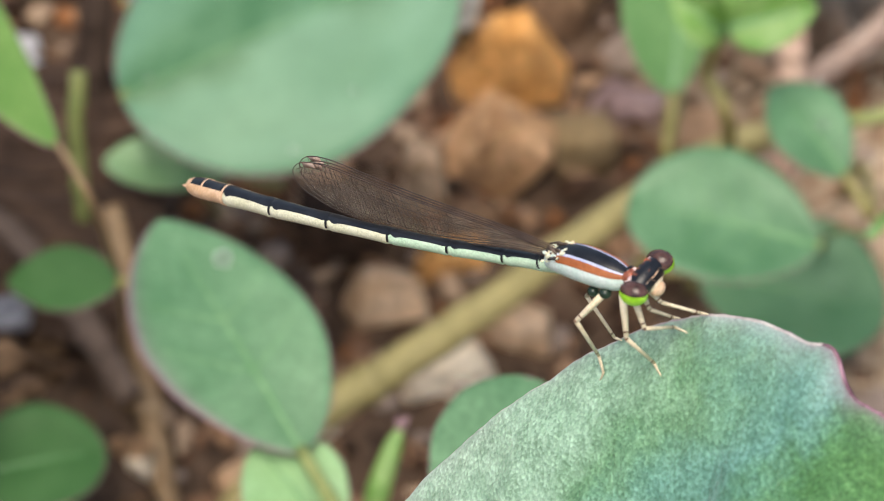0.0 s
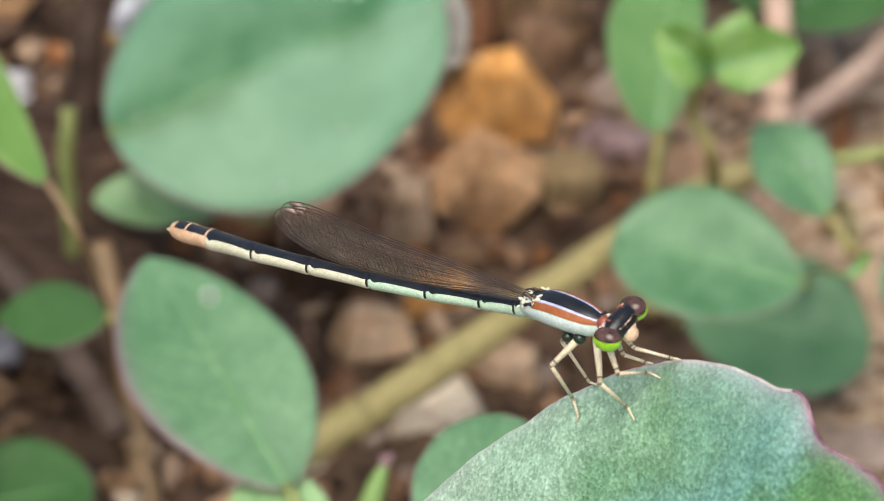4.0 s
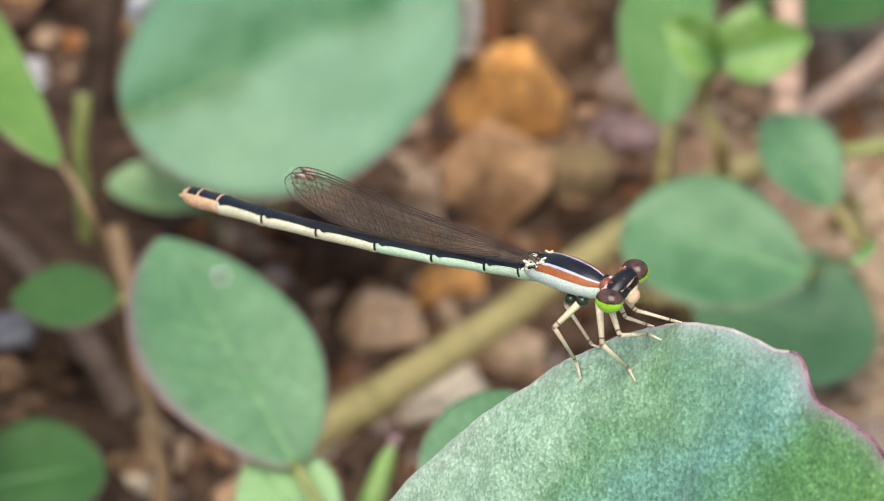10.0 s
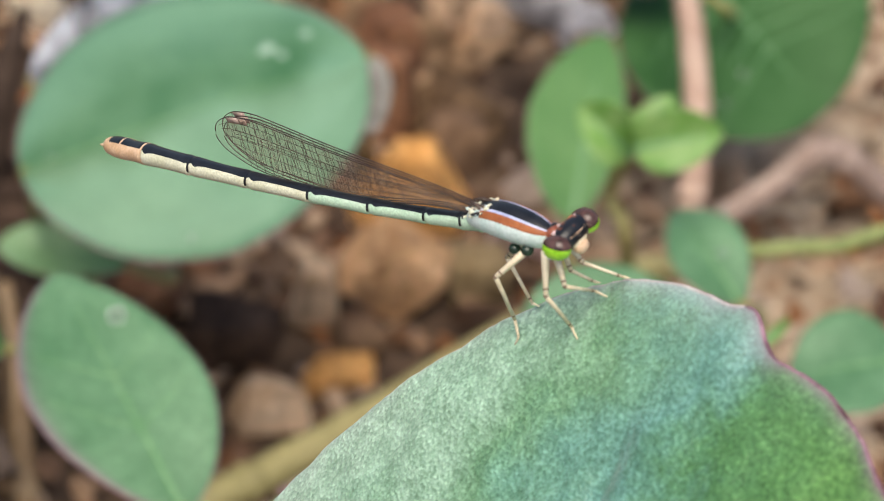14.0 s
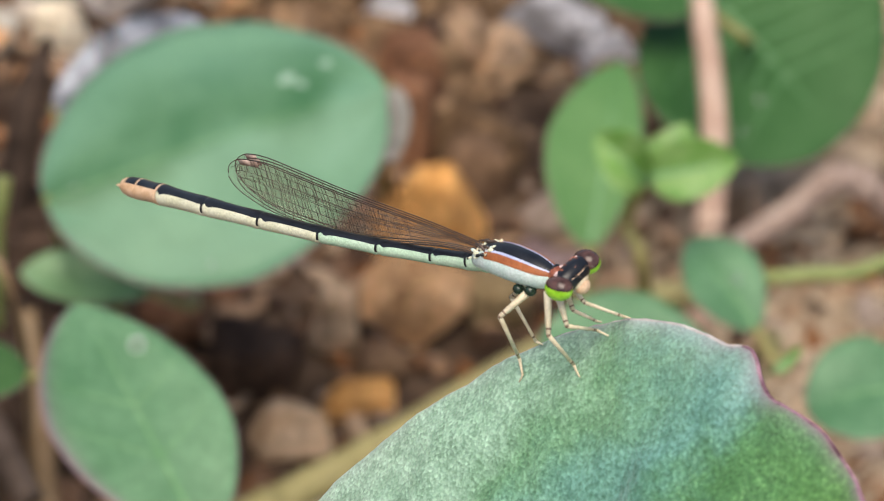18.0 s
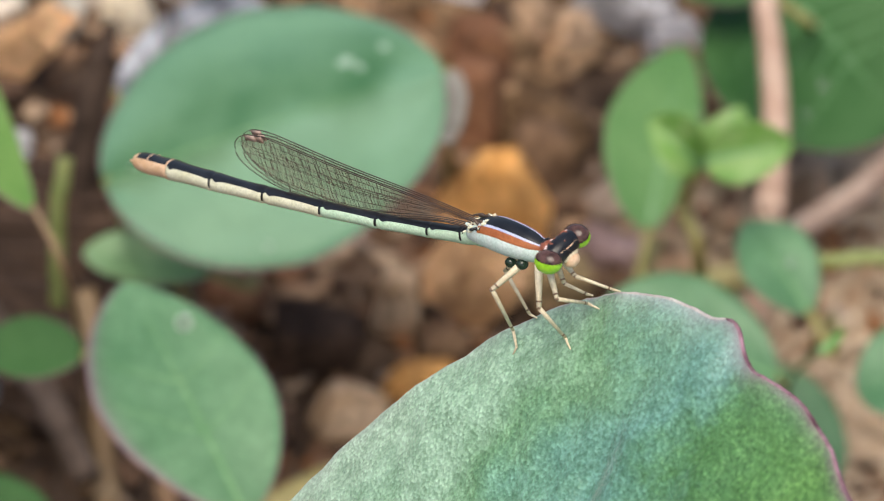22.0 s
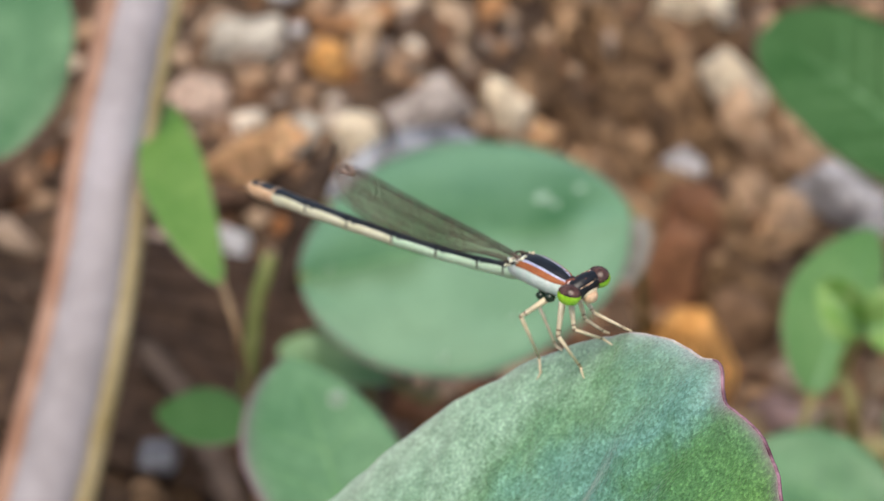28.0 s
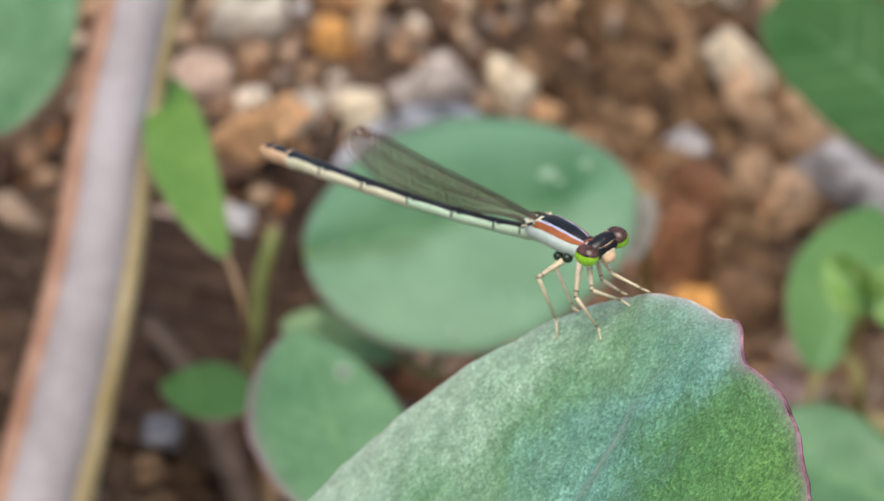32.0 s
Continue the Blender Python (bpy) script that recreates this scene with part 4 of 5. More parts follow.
bark("dark piece of bark beside a thick stem", (-46.5, 148, 29.5), (34, 24, 2.4), (5, 7, -6), 5)
bark("small brown strip of bark", (-24, 152, 12), (24, 10, 2), (8, -8, 30), 8)


def dew(place, r, normal=(0, 0, 1), label="small clear dewdrop on a leaf"):
    m, nodes, links, b = DEW
    root = thing("dewdrop", mm(place), label, "dewdrop", "dewdrops")
    part("drop", ball(bmesh.new(), (0, 0, 0), r * 0.001, r * 0.001, r * 0.0008, 14, 10), m, root)
    if r > 0.2:
        # a pale ring added for the drop's blurred highlight, turned to the viewer
        turn = (Vector(normal) * 0.3 + Vector((0, -0.75, 0.66))).to_track_quat("Z", "Y").to_matrix()
        ring = [turn @ Vector((math.cos(a), math.sin(a), 0)) * r * 0.00095 + turn @ Vector((0, 0, 1)) * r * 0.0002 for a in (2 * math.pi * k / 24 for k in range(25))]
        part("rim", tube(bmesh.new(), ring, [r * 0.00013] * 2, 6), DEW_GLINT, root, "pale ring painting the drop's glint")


DEW = material("clear water", 0.02, 0.5)
DEW[3].inputs["Transmission Weight"].default_value = 1.0
DEW[3].inputs["IOR"].default_value = 1.33


for seed, place, r in ((4, (-19.7, 91.4, 70.4), 0.65), (2, (-4.83, 142.5, 49.6), 0.3), (11, (39.32, 148.18, 45.6), 0.3), (11, (39.2, 144.0, 44.2), 0.35), (2, (-28.75, 147.94, 47.4), 0.3),
                       (2, (-11.0, 137.08, 47.5), 0.3), (13, (53.8, 212.2, 28.3), 0.4), (13, (50.75, 208.24, 27.15), 0.35)):
    at, normal = SETTLE[seed](place)
    dew(at * 1000 + Vector((0, 0, 0.45 * r)), r, normal)
for place in ((-0.33, 5.83, 126.15), (-2.9, 6.84, 123.16)):
    dew(place, 0.07)


def scar(place, normal, r, seed):
    """A pale healed blemish, a thin crust on the leaf."""
    root = thing("leaf_scar", mm(place), "pale healed blemish on a green leaf", "leaf scar", "leaf scars")
    turn = Vector(normal).to_track_quat("Z", "Y").to_matrix().to_4x4()
    for k in range(3):
        rng = random.Random(seed + k)
        c = turn @ Vector((rng.uniform(-1, 1) * r, rng.uniform(-1, 1) * r, 0)) * 0.001
        part("crust", ball(bmesh.new(), c, r * rng.uniform(0.5, 0.9) * 0.001, r * rng.uniform(0.4, 0.7) * 0.001, 0.00006, 12, 6, turn), SCAR, root)


for place, r, seed in (((-6.5, 159.0, 52.85), 1.2, 1), ((-2.4, 161.6, 53.87), 0.8, 9)):
    at, normal = SETTLE[2](place)
    scar(at * 1000, normal, r, seed)


# ---------------------------------------------------------------- damselfly
def skin(name, a, c, size=0.0008, roughness=0.35, specular=0.5):
    return plain_material(name, a, c, size, roughness, specular, 0.08)


BLACK = skin("glossy black cuticle", (0.006, 0.007, 0.009), (0.016, 0.018, 0.022), roughness=0.28)
MINT = skin("pale mint cuticle", (0.47, 0.68, 0.48), (0.61, 0.78, 0.60))
VENTER = skin("olive underside", (0.20, 0.22, 0.11), (0.34, 0.36, 0.22))
CREAM = skin("cream cuticle", (0.66, 0.66, 0.46), (0.78, 0.78, 0.60))
PEACH = skin("peach cuticle", (0.64, 0.40, 0.23), (0.78, 0.56, 0.38))
RUST = skin("rust orange cuticle", (0.30, 0.085, 0.025), (0.42, 0.14, 0.045))
RUST_DARK = skin("reddish brown cuticle", (0.20, 0.055, 0.03), (0.34, 0.11, 0.06), 0.0003)
LILAC = skin("pale lilac stripe", (0.40, 0.45, 0.68), (0.55, 0.60, 0.80))
EYE_GREEN = skin("bright green eye", (0.26, 0.62, 0.02), (0.42, 0.78, 0.06), roughness=0.2)
EYE_BROWN = skin("dark brown eye cap", (0.04, 0.02, 0.016), (0.11, 0.055, 0.045), 0.0004, roughness=0.16)
RED_SPOT = skin("red orange spot", (0.55, 0.09, 0.03), (0.70, 0.18, 0.08))
PINK_SPOT = skin("pinkish white spot", (0.75, 0.50, 0.48), (0.85, 0.72, 0.70))
LEG = skin("cream leg cuticle", (0.68, 0.57, 0.38), (0.84, 0.74, 0.54))
LEG_DARK = skin("dark leg joint", (0.05, 0.035, 0.025), (0.12, 0.08, 0.06))
LEG_RING = skin("brown leg ring", (0.16, 0.10, 0.06), (0.26, 0.17, 0.11))
MITE = skin("glossy dark green mite", (0.008, 0.02, 0.012), (0.02, 0.04, 0.025), roughness=0.15)
VEIN = skin("brown wing vein", (0.035, 0.022, 0.018), (0.085, 0.055, 0.042))
PALE_SIDE = skin("bluish white cuticle", (0.64, 0.82, 0.76), (0.78, 0.89, 0.86))
STIGMA = skin("pinkish pale wing cell", (0.40, 0.27, 0.22), (0.55, 0.42, 0.36))


def wing_film():
    m, nodes, links, b = material("clear wing membrane", 0.28, 0.5)
    b.inputs["Base Color"].default_value = (0.60, 0.50, 0.41, 1)
    clear = nodes.new("ShaderNodeBsdfTransparent")
    clear.inputs["Color"].default_value = (0.965, 0.95, 0.935, 1)
    coord = nodes.new("ShaderNodeTexCoord").outputs["Object"]
    n, r = noise_ramp(nodes, links, coord, 900, [(0.3, (0.86, 0.86, 0.86)), (0.7, (0.945, 0.945, 0.945))])
    mix = nodes.new("ShaderNodeMixShader")
    links.new(r.outputs["Color"], mix.inputs[0])
    links.new(b.outputs[0], mix.inputs[1])
    links.new(clear.outputs[0], mix.inputs[2])
    links.new(mix.outputs[0], nodes["Material Output"].inputs["Surface"])
    return m


WING = wing_film()

BODY = Matrix(((0.7191, 0.6031, -0.3452, 0.00664), (-0.6351, 0.7720, 0.0258, 0.00577), (0.2820, 0.2007, 0.9382, 0.13994), (0, 0, 0, 1)))
fly = thing("damselfly", (0, 0, 0), "slender black and mint damselfly perched on a leaf edge", "damselfly")
fly.matrix_basis = BODY


def shell(bm, line, radii, lo, hi, proud=0.0, steps=10, tall=1.0, cap=True):
    """A strip of skin along a body line from the angle lo to hi, in degrees from the back (positive: left side). Millimetres."""
    n = len(line)
    rows = []
    for i, (p, r) in enumerate(zip(line, radii)):
        d = (Vector(line[min(i + 1, n - 1)]) - Vector(line[max(i - 1, 0)])).normalized()
        left = Vector((0, 0, 1)).cross(-d).normalized() * -1
        left = Vector((-d.y, d.x, 0)).normalized() if abs(d.z) < 0.99 else Vector((0, 1, 0))
        if left.y < 0:
            left = -left
        up = left.cross(d)
        if up.z < 0:
            up = -up
        ring = []
        for k in range(steps + 1):
            low, high = (lo[i], hi[i]) if isinstance(lo, (list, tuple)) else (lo, hi)
            a = math.radians(low + (high - low) * k / steps)
            ring.append(bm.verts.new((Vector(p) + (left * math.sin(a) * (r + proud) + up * math.cos(a) * (r + proud) * tall)) * 0.001))
        rows.append(ring)
    for a, b in zip(rows, rows[1:]):
        for k in range(steps):
            bm.faces.new((a[k], a[k + 1], b[k + 1], b[k]))
    if cap and not isinstance(lo, (list, tuple)) and hi - lo >= 359:
        for ring in (rows[0], rows[-1]):
            bm.faces.new(ring[:-1])
    return bm


# abdomen: ten segments, dark above and pale below
SPINE = [(-25.5, -0.55, 0.0), (-23.9, -0.62, 0.05), (-22.33, -0.70, 0.08), (-18.97, -0.85, 0.10), (-15.36, -0.75, -0.08), (-11.64, -0.58, -0.28),
         (-8.24, -0.31, -0.47), (-5.12, -0.03, -0.55), (-2.9, 0.03, -0.40), (-1.9, 0.03, -0.2)]
GIRTH = [0.30, 0.52, 0.52, 0.46, 0.41, 0.385, 0.365, 0.36, 0.42, 0.5]
for i in range(9):
    a, b = Vector(SPINE[i]), Vector(SPINE[i + 1])
    ga, gb = GIRTH[i], GIRTH[i + 1]
    fs = [0, 0.03, 0.06, 0.1, 0.14, 0.2, 0.3, 0.5, 0.7, 0.85, 0.93, 1.0]
    line = [a.lerp(b, f) for f in fs]
    # bowed a little where the neighbours bend
    prev, after = Vector(SPINE[max(i - 1, 0)]), Vector(SPINE[min(i + 2, 9)])
    sag = ((a + b) / 2 - (prev + after) / 2) * 0.25
    line = [p + sag * 4 * f * (1 - f) * 0.5 for p, f in zip(line, fs)]
    waist = [0.95, 1.0, 1.03, 1.02, 1.01, 1.0, 0.98, 0.96, 0.97, 1.0, 1.05, 0.96]
    radii = [(ga + (gb - ga) * f) * w for f, w in zip(fs, waist)]
    if i == 0:
        radii = [0.14, 0.19, 0.23, 0.28, 0.32, 0.37, 0.43, 0.49, 0.52, 0.53, 0.53, 0.5]
    pale = PEACH if i < 2 else (CREAM if i < 5 else MINT)
    bm = bmesh.new()
    shell(bm, line, radii, 0, 360, steps=22)
    seg = part("abdomen_segment", bm, pale, fly, "peach abdomen tip" if i < 2 else "pale abdomen segment with a dark back")
    bm = bmesh.new()
    edge = 30 if i < 2 else 36
    lobe = [6, 1, -3, 9, 13, 4, 0, -1, 0, 3, 6, 4] if i > 1 else [0] * 12
    keep = [(p, r, edge + e) for p, r, f, e in zip(line, radii, fs, lobe) if f >= (0.5 if i == 0 else 0.0)]
    shell(bm, [p for p, r, e in keep], [r for p, r, e in keep], [-e for p, r, e in keep], [e for p, r, e in keep], proud=0.012, steps=10)
    part("back_plate", bm, BLACK, seg, "glossy black back plate")
    # olive belly stripe, which also paints the shade under the abdomen
    bm = bmesh.new()
    shell(bm, line[1:-1], radii[1:-1], 138, 222, proud=0.008, steps=8)
    part("belly", bm, VENTER if i > 1 else PEACH, seg, "olive underside with painted shade" if i > 1 else "")
    if i:
        bm = bmesh.new()
        q = [a + (b - a).normalized() * s for s in (-0.06, 0.0, 0.07)]
        shell(bm, q, [ga * 1.02] * 3, -92, 92, proud=0.016, steps=16)
        part("joint_ring", bm, BLACK if i > 2 else PEACH, seg)
for y in (-0.16, 0.16):
    bm = bmesh.new()
    tube(bm, [Vector((-25.4, -0.55 + y, 0.08)) * 0.001, Vector((-25.65, -0.55 + y * 1.2, 0.1)) * 0.001], [0.00012, 0.00004], 6)
    part("tail_appendage", bm, PEACH, fly)

# thorax: striped
TH = [(-2.4, 0.02, -0.18), (-1.6, 0.02, 0.06), (-0.6, 0.02, 0.10), (0.5, 0.02, -0.06), (1.4, 0.02, -0.20), (2.05, 0.02, -0.20)]
TR = [0.40, 0.66, 0.80, 0.79, 0.66, 0.40]
line = smooth_line(TH, 4)
rad = [v.x for v in smooth_line([(r, 0, 0) for r in TR], 4)]
bm = bmesh.new()
shell(bm, line, rad, 0, 360, steps=30)
thorax = part("thorax", bm, PALE_SIDE, fly, "striped thorax with pale mint sides")
for name, lo, hi, mat, start, stop, lab in (
        ("back_stripe", -25, 25, BLACK, 4, 21, "black back of the thorax"),
        ("shoulder_stripe", 25, 33, LILAC, 5, 21, "pale lilac shoulder stripe"), ("shoulder_stripe", -33, -25, LILAC, 5, 21, "pale lilac shoulder stripe"),
        ("side_stripe", 33, 58, RUST, 5, 21, "rust orange side stripe"), ("side_stripe", -58, -33, RUST, 5, 21, "rust orange side stripe")):
    bm = bmesh.new()
    shell(bm, line[start:stop], rad[start:stop], lo, hi, proud=0.02, steps=8)
    part(name, bm, mat, thorax, lab)
rng = random.Random(5)
for k in range(64):
    f = k / 63
    side = -1 if k % 2 else 1
    x = -2.35 + 1.35 * f
    out = rng.uniform(0.05, 0.56)
    place = (x, side * out, 0.50 + 0.34 * (x + 2.05) - 0.55 * out ** 2 + rng.uniform(-0.05, 0.08))
    r = rng.uniform(0.055, 0.10)
    turn = pose(0, 0, 0, rng.uniform(-40, 40), rng.uniform(-40, 40), rng.uniform(0, 90))
    part("wing_joint", ball(bmesh.new(), mm(place), r * 0.0016, r * 0.0008, r * 0.0009, 8, 6, turn), (CREAM, BLACK, CREAM, PALE_SIDE, LEG_DARK, CREAM, LEG)[k % 7], thorax)
for s, x in ((-1, -1.35), (-1, -1.75), (1, -1.35), (1, -1.75)):
    bm = bmesh.new()
    tube(bm, [mm((x + 0.35, 0.30 * s, 0.62)), mm((x + 0.1, 0.24 * s, 0.84)), mm((x - 0.35, 0.12 * s, 0.80))], [0.00009, 0.00007, 0.00004], 6)
    part("wing_hinge", bm, LEG_DARK, thorax, "dark brown wing hinge")
prothorax = part("prothorax", ball(bmesh.new(), mm((2.20, 0.0, -0.02)), 0.00036, 0.00042, 0.00034), RUST_DARK, fly, "reddish brown neck plate")
part("neck_band", ball(bmesh.new(), mm((2.10, 0.10, 0.14)), 0.00016, 0.00030, 0.00022, 12, 8), BLACK, prothorax)
for x, y, z, mat in ((2.44, -0.32, 0.14, PINK_SPOT), (2.30, -0.40, 0.02, PINK_SPOT), (2.48, -0.14, 0.20, RED_SPOT), (2.36, 0.22, 0.22, PINK_SPOT)):
    part("neck_spot", ball(bmesh.new(), mm((x, y, z)), 0.00012, 0.00010, 0.00009, 10, 8), mat, prothorax)

# head
HC = Vector((3.12, 0.0, 0.15))
head = part("head", ball(bmesh.new(), mm(HC), 0.00056, 0.00122, 0.00058, 20, 12), BLACK, fly, "black topped head")
for s in (-1, 1):
    c = HC + Vector((0.0, 1.0 * s, -0.04))
    eye = part("eye", ball(bmesh.new(), mm(c), 0.00067, 0.00053, 0.00054, 22, 16), EYE_GREEN, head, "bright green lower eye")
    cap = bmesh.new()
    ball(cap, mm(c), 0.000684, 0.000544, 0.000554, 26, 20)
    tilt = Vector((0.19, -0.31 * s, 0.94)).normalized()
    bmesh.ops.bisect_plane(cap, geom=cap.verts[:] + cap.edges[:] + cap.faces[:], plane_co=mm(c + tilt * 0.15), plane_no=-tilt, clear_outer=True)
    bmesh.ops.holes_fill(cap, edges=cap.edges[:])
    part("eye_cap", cap, EYE_BROWN, eye, "dark brown upper eye")
    part("eye_spot", ball(bmesh.new(), mm(HC + Vector((-0.28, 0.56 * s, 0.36))), 0.00012, 0.00018, 0.00008, 10, 8), RED_SPOT if s > 0 else PINK_SPOT, head)
    part("eye_spot", ball(bmesh.new(), mm(HC + Vector((-0.20, 0.72 * s, 0.38))), 0.00008, 0.00010, 0.00006, 10, 8), PINK_SPOT, head)
    bm = bmesh.new()
    p = HC + Vector((0.5, 0.35 * s, 0.3))
    tube(bm, [mm(q) for q in (p, p + Vector((0.18, 0.02 * s, 0.05)), p + Vector((0.5, 0.05 * s, 0.02)))], [0.00004, 0.000015], 5)
    part("antenna", bm, LEG_DARK, head)
for x, y in ((0.30, 0.0), (0.08, 0.2), (0.08, -0.2)):
    part("ocellus", ball(bmesh.new(), mm(HC + Vector((x, y, 0.50 - 0.5 * x * x))), 0.00007, 0.00007, 0.00005, 10, 8), EYE_BROWN, head, "small brown simple eye")
brow = [HC + Vector((0.50 - 0.16 * (y / 0.8) ** 2, y, 0.20)) for y in (-0.8, -0.5, -0.2, 0.1, 0.4, 0.7)]
part("brow_line", tube(bmesh.new(), [mm(q) for q in brow], [0.00002, 0.00004, 0.00002], 6), PEACH, head, "thin pale line across the brow")
for y in (-0.42, -0.1, 0.24, 0.5):
    part("crown_mark", ball(bmesh.new(), mm(HC + Vector((-0.12 + 0.1 * abs(y), y, 0.53 - 0.12 * y * y))), 0.00016, 0.00007, 0.00004, 10, 6), RUST_DARK, head)
part("face", ball(bmesh.new(), mm(HC + Vector((0.32, 0, -0.26))), 0.00026, 0.00052, 0.00028, 16, 10), LEG, head, "pale cream face below a black brow")
part("mouth", ball(bmesh.new(), mm(HC + Vector((0.38, -0.02, -0.52))), 0.00034, 0.00040, 0.00034, 14, 10), PEACH, head, "peach mouth parts")

# legs: knee, shin and foot of each, from the body down to the leaf
for points, thick in (
        (((0.9, -0.5, -0.75), (0.05, -2.0, -1.35), (-0.72, -1.05, -4.5), (-0.45, -1.4, -5.12), (-0.62, -1.6, -5.45)), 1.0),
        (((0.3, 0.35, -0.8), (-1.25, 0.1, -2.1), (-0.45, -0.05, -4.25), (-0.2, 0.15, -4.6)), 0.9),
        (((1.9, -0.55, -0.6), (2.4, -1.75, -2.0), (2.35, -0.85, -4.3), (2.55, -1.0, -4.45), (2.83, -1.18, -4.62)), 1.0),
        (((2.3, -0.4, -0.75), (3.1, -1.2, -1.75), (3.0, 0.45, -3.2), (3.3, 0.45, -3.28), (3.68, 0.4, -3.32)), 0.9),
        (((1.8, 0.5, -0.8), (2.35, 0.1, -2.0), (2.75, 0.8, -3.0), (2.95, 0.95, -3.15)), 0.85),
        (((2.3, 0.4, -0.8), (3.1, 0.2, -1.5), (4.2, 1.05, -2.6), (4.5, 1.2, -2.75)), 0.85)):
    pts = [mm(p) for p in points]
    bm = bmesh.new()
    tube(bm, [pts[0], pts[0].lerp(pts[1], 0.3), pts[1]], [0.00018 * thick, 0.00017 * thick, 0.00011 * thick], 8)
    leg = part("leg", bm, LEG, fly, "thin cream leg with dark joints")
    part("knee", ball(bmesh.new(), pts[1], 0.000112 * thick, 0.000112 * thick, 0.000112 * thick, 8, 6), LEG_RING, leg)
    bm = bmesh.new()
    tube(bm, [pts[1], pts[1].lerp(pts[2], 0.5), pts[2]], [0.00011 * thick, 0.00009 * thick, 0.00008 * thick], 8)
    part("shin", bm, LEG, leg)
    bm = bmesh.new()
    tube(bm, pts[2:] if len(pts) > 3 else [pts[-2], pts[-1]], [0.00008 * thick, 0.00006 * thick, 0.00004 * thick], 6)
    part("foot", bm, LEG, leg)
    for a, b, f, r in ((0, 1, 0.86, 0.000128), (1, 2, 0.9, 0.000088)):
        q, d = pts[a].lerp(pts[b], f), (pts[b] - pts[a]).normalized() * 0.00004
        part("dark_ring", tube(bmesh.new(), [q - d, q + d], [r * thick] * 2, 8), LEG_RING, leg)
    bm = bmesh.new()
    d = (pts[2] - pts[1])
    out = d.orthogonal().normalized()
    for i in range(6):
        q = pts[1] + d * (0.15 + 0.13 * i)
        w = (out if i % 2 else -out) * 0.00017 + d.normalized() * 0.0001
        tube(bm, [q, q + w], [0.000012, 0.000004], 4)
    part("bristles", bm, LEG_RING, leg)

# wings: two pairs folded together over the abdomen
def wing(y, turn, length, drop, label, net=1.0):
    def wide(s):
        grow = min(1.0, max(0.0, (s - 0.02) / 0.62))
        return 0.50 + 2.35 * (grow * grow * (3 - 2 * grow))

    def tip(s):
        return 1.0 if s < 0.8 else math.sqrt(max(0.0, 1 - ((s - 0.8) / 0.2002) ** 2))

    def chord(s):
        return wide(s) * tip(s)

    def lead(s):
        high = 0.60 + 2.60 * min(s, 0.93) ** 0.97 - drop * s
        return Vector((-1.7 - length * s, y + turn * s, high - wide(s) * (1 - tip(s)) * 0.48))

    def at(s, w):
        p = lead(s)
        return mm(p + Vector((-0.10 * w * chord(s), 0.05 * math.sin(9 * s + 3 * w), -chord(s) * w)))

    ns, nw = 44, 9
    bm = bmesh.new()
    grid = [[bm.verts.new(at(math.sin(math.pi / 2 * i / ns), j / nw)) for j in range(nw + 1)] for i in range(ns + 1)]
    for i in range(ns):
        for j in range(nw):
            bm.faces.new((grid[i][j], grid[i + 1][j], grid[i + 1][j + 1], grid[i][j + 1]))
    w = part("wing", bm, WING, fly, label)
    bm = bmesh.new()
    lines = [(0.0, 0.0, 1.0), (0.14, 0.0, 0.975), (0.30, 0.06, 0.965), (0.47, 0.14, 0.955), (0.65, 0.2, 0.93), (0.83, 0.3, 0.88), (1.0, 0.0, 1.0)]
    if net < 1:
        lines = [q for q in lines if q[0] in (0.0, 0.47, 1.0)]
    for f, lo, hi in lines:
        m = 40
        r = 0.000027 if f in (0.0, 1.0) else 0.000014
        tube(bm, [at(lo + (hi - lo) * math.sin(math.pi / 2 * k / m), f if lo == 0.0 else f + 0.012 * math.sin(5 * k / m + f * 20)) for k in range(m + 1)], [r, r * 0.8], 4)
    rng = random.Random(7)
    for (f0, a0, b0), (f1, a1, b1) in zip(lines, lines[1:]):
        s = max(a0, a1) + 0.16
        while s < min(b0, b1):
            if chord(s) > 0.5:
                tube(bm, [at(s, f0), at(s + rng.uniform(-0.004, 0.004), f1)], [0.0000125] * 2, 3)
            s += rng.uniform(0.024, 0.034) / net
    part("vein_net", bm, VEIN, w, "brown net of wing veins")
    bm = bmesh.new()
    a, b, c, d = at(0.885, 0.01), at(0.935, 0.01), at(0.925, 0.14), at(0.88, 0.14)
    n = (b - a).cross(d - a).normalized() * 0.00002
    vs = [bm.verts.new(p + n * sgn) for sgn in (-1, 1) for p in (a, b, c, d)]
    for f in ((0, 1, 2, 3), (4, 5, 6, 7), (0, 1, 5, 4), (1, 2, 6, 5), (2, 3, 7, 6), (3, 0, 4, 7)):
        bm.faces.new([vs[i] for i in f])
    part("wing_cell", bm, STIGMA, w, "pinkish opaque cell near the wing tip")


wing(-0.14, 0.16, 15.9, 0.0, "clear brown veined forewing folded over the back")
wing(-0.05, 0.20, 15.5, 0.10, "clear brown veined hindwing folded over the back", 0.6)
wing(0.05, 0.24, 15.4, 0.06, "clear brown veined hindwing folded over the back", 0.6)
wing(0.14, 0.30, 15.8, -0.04, "clear brown veined forewing folded over the back", 0.7)

for x, y, z, r in ((0.22, -0.62, -0.80, 0.27), (0.93, -0.62, -0.74, 0.29)):
    m = thing("mite", (0, 0, 0), "round glossy dark green mite clinging to the damselfly", "mite", "mites")
    m.location = BODY @ mm((x, y, z))
    part("body", ball(bmesh.new(), (0, 0, 0), r * 0.001, r * 0.00092, r * 0.00088, 14, 10), MITE, m)


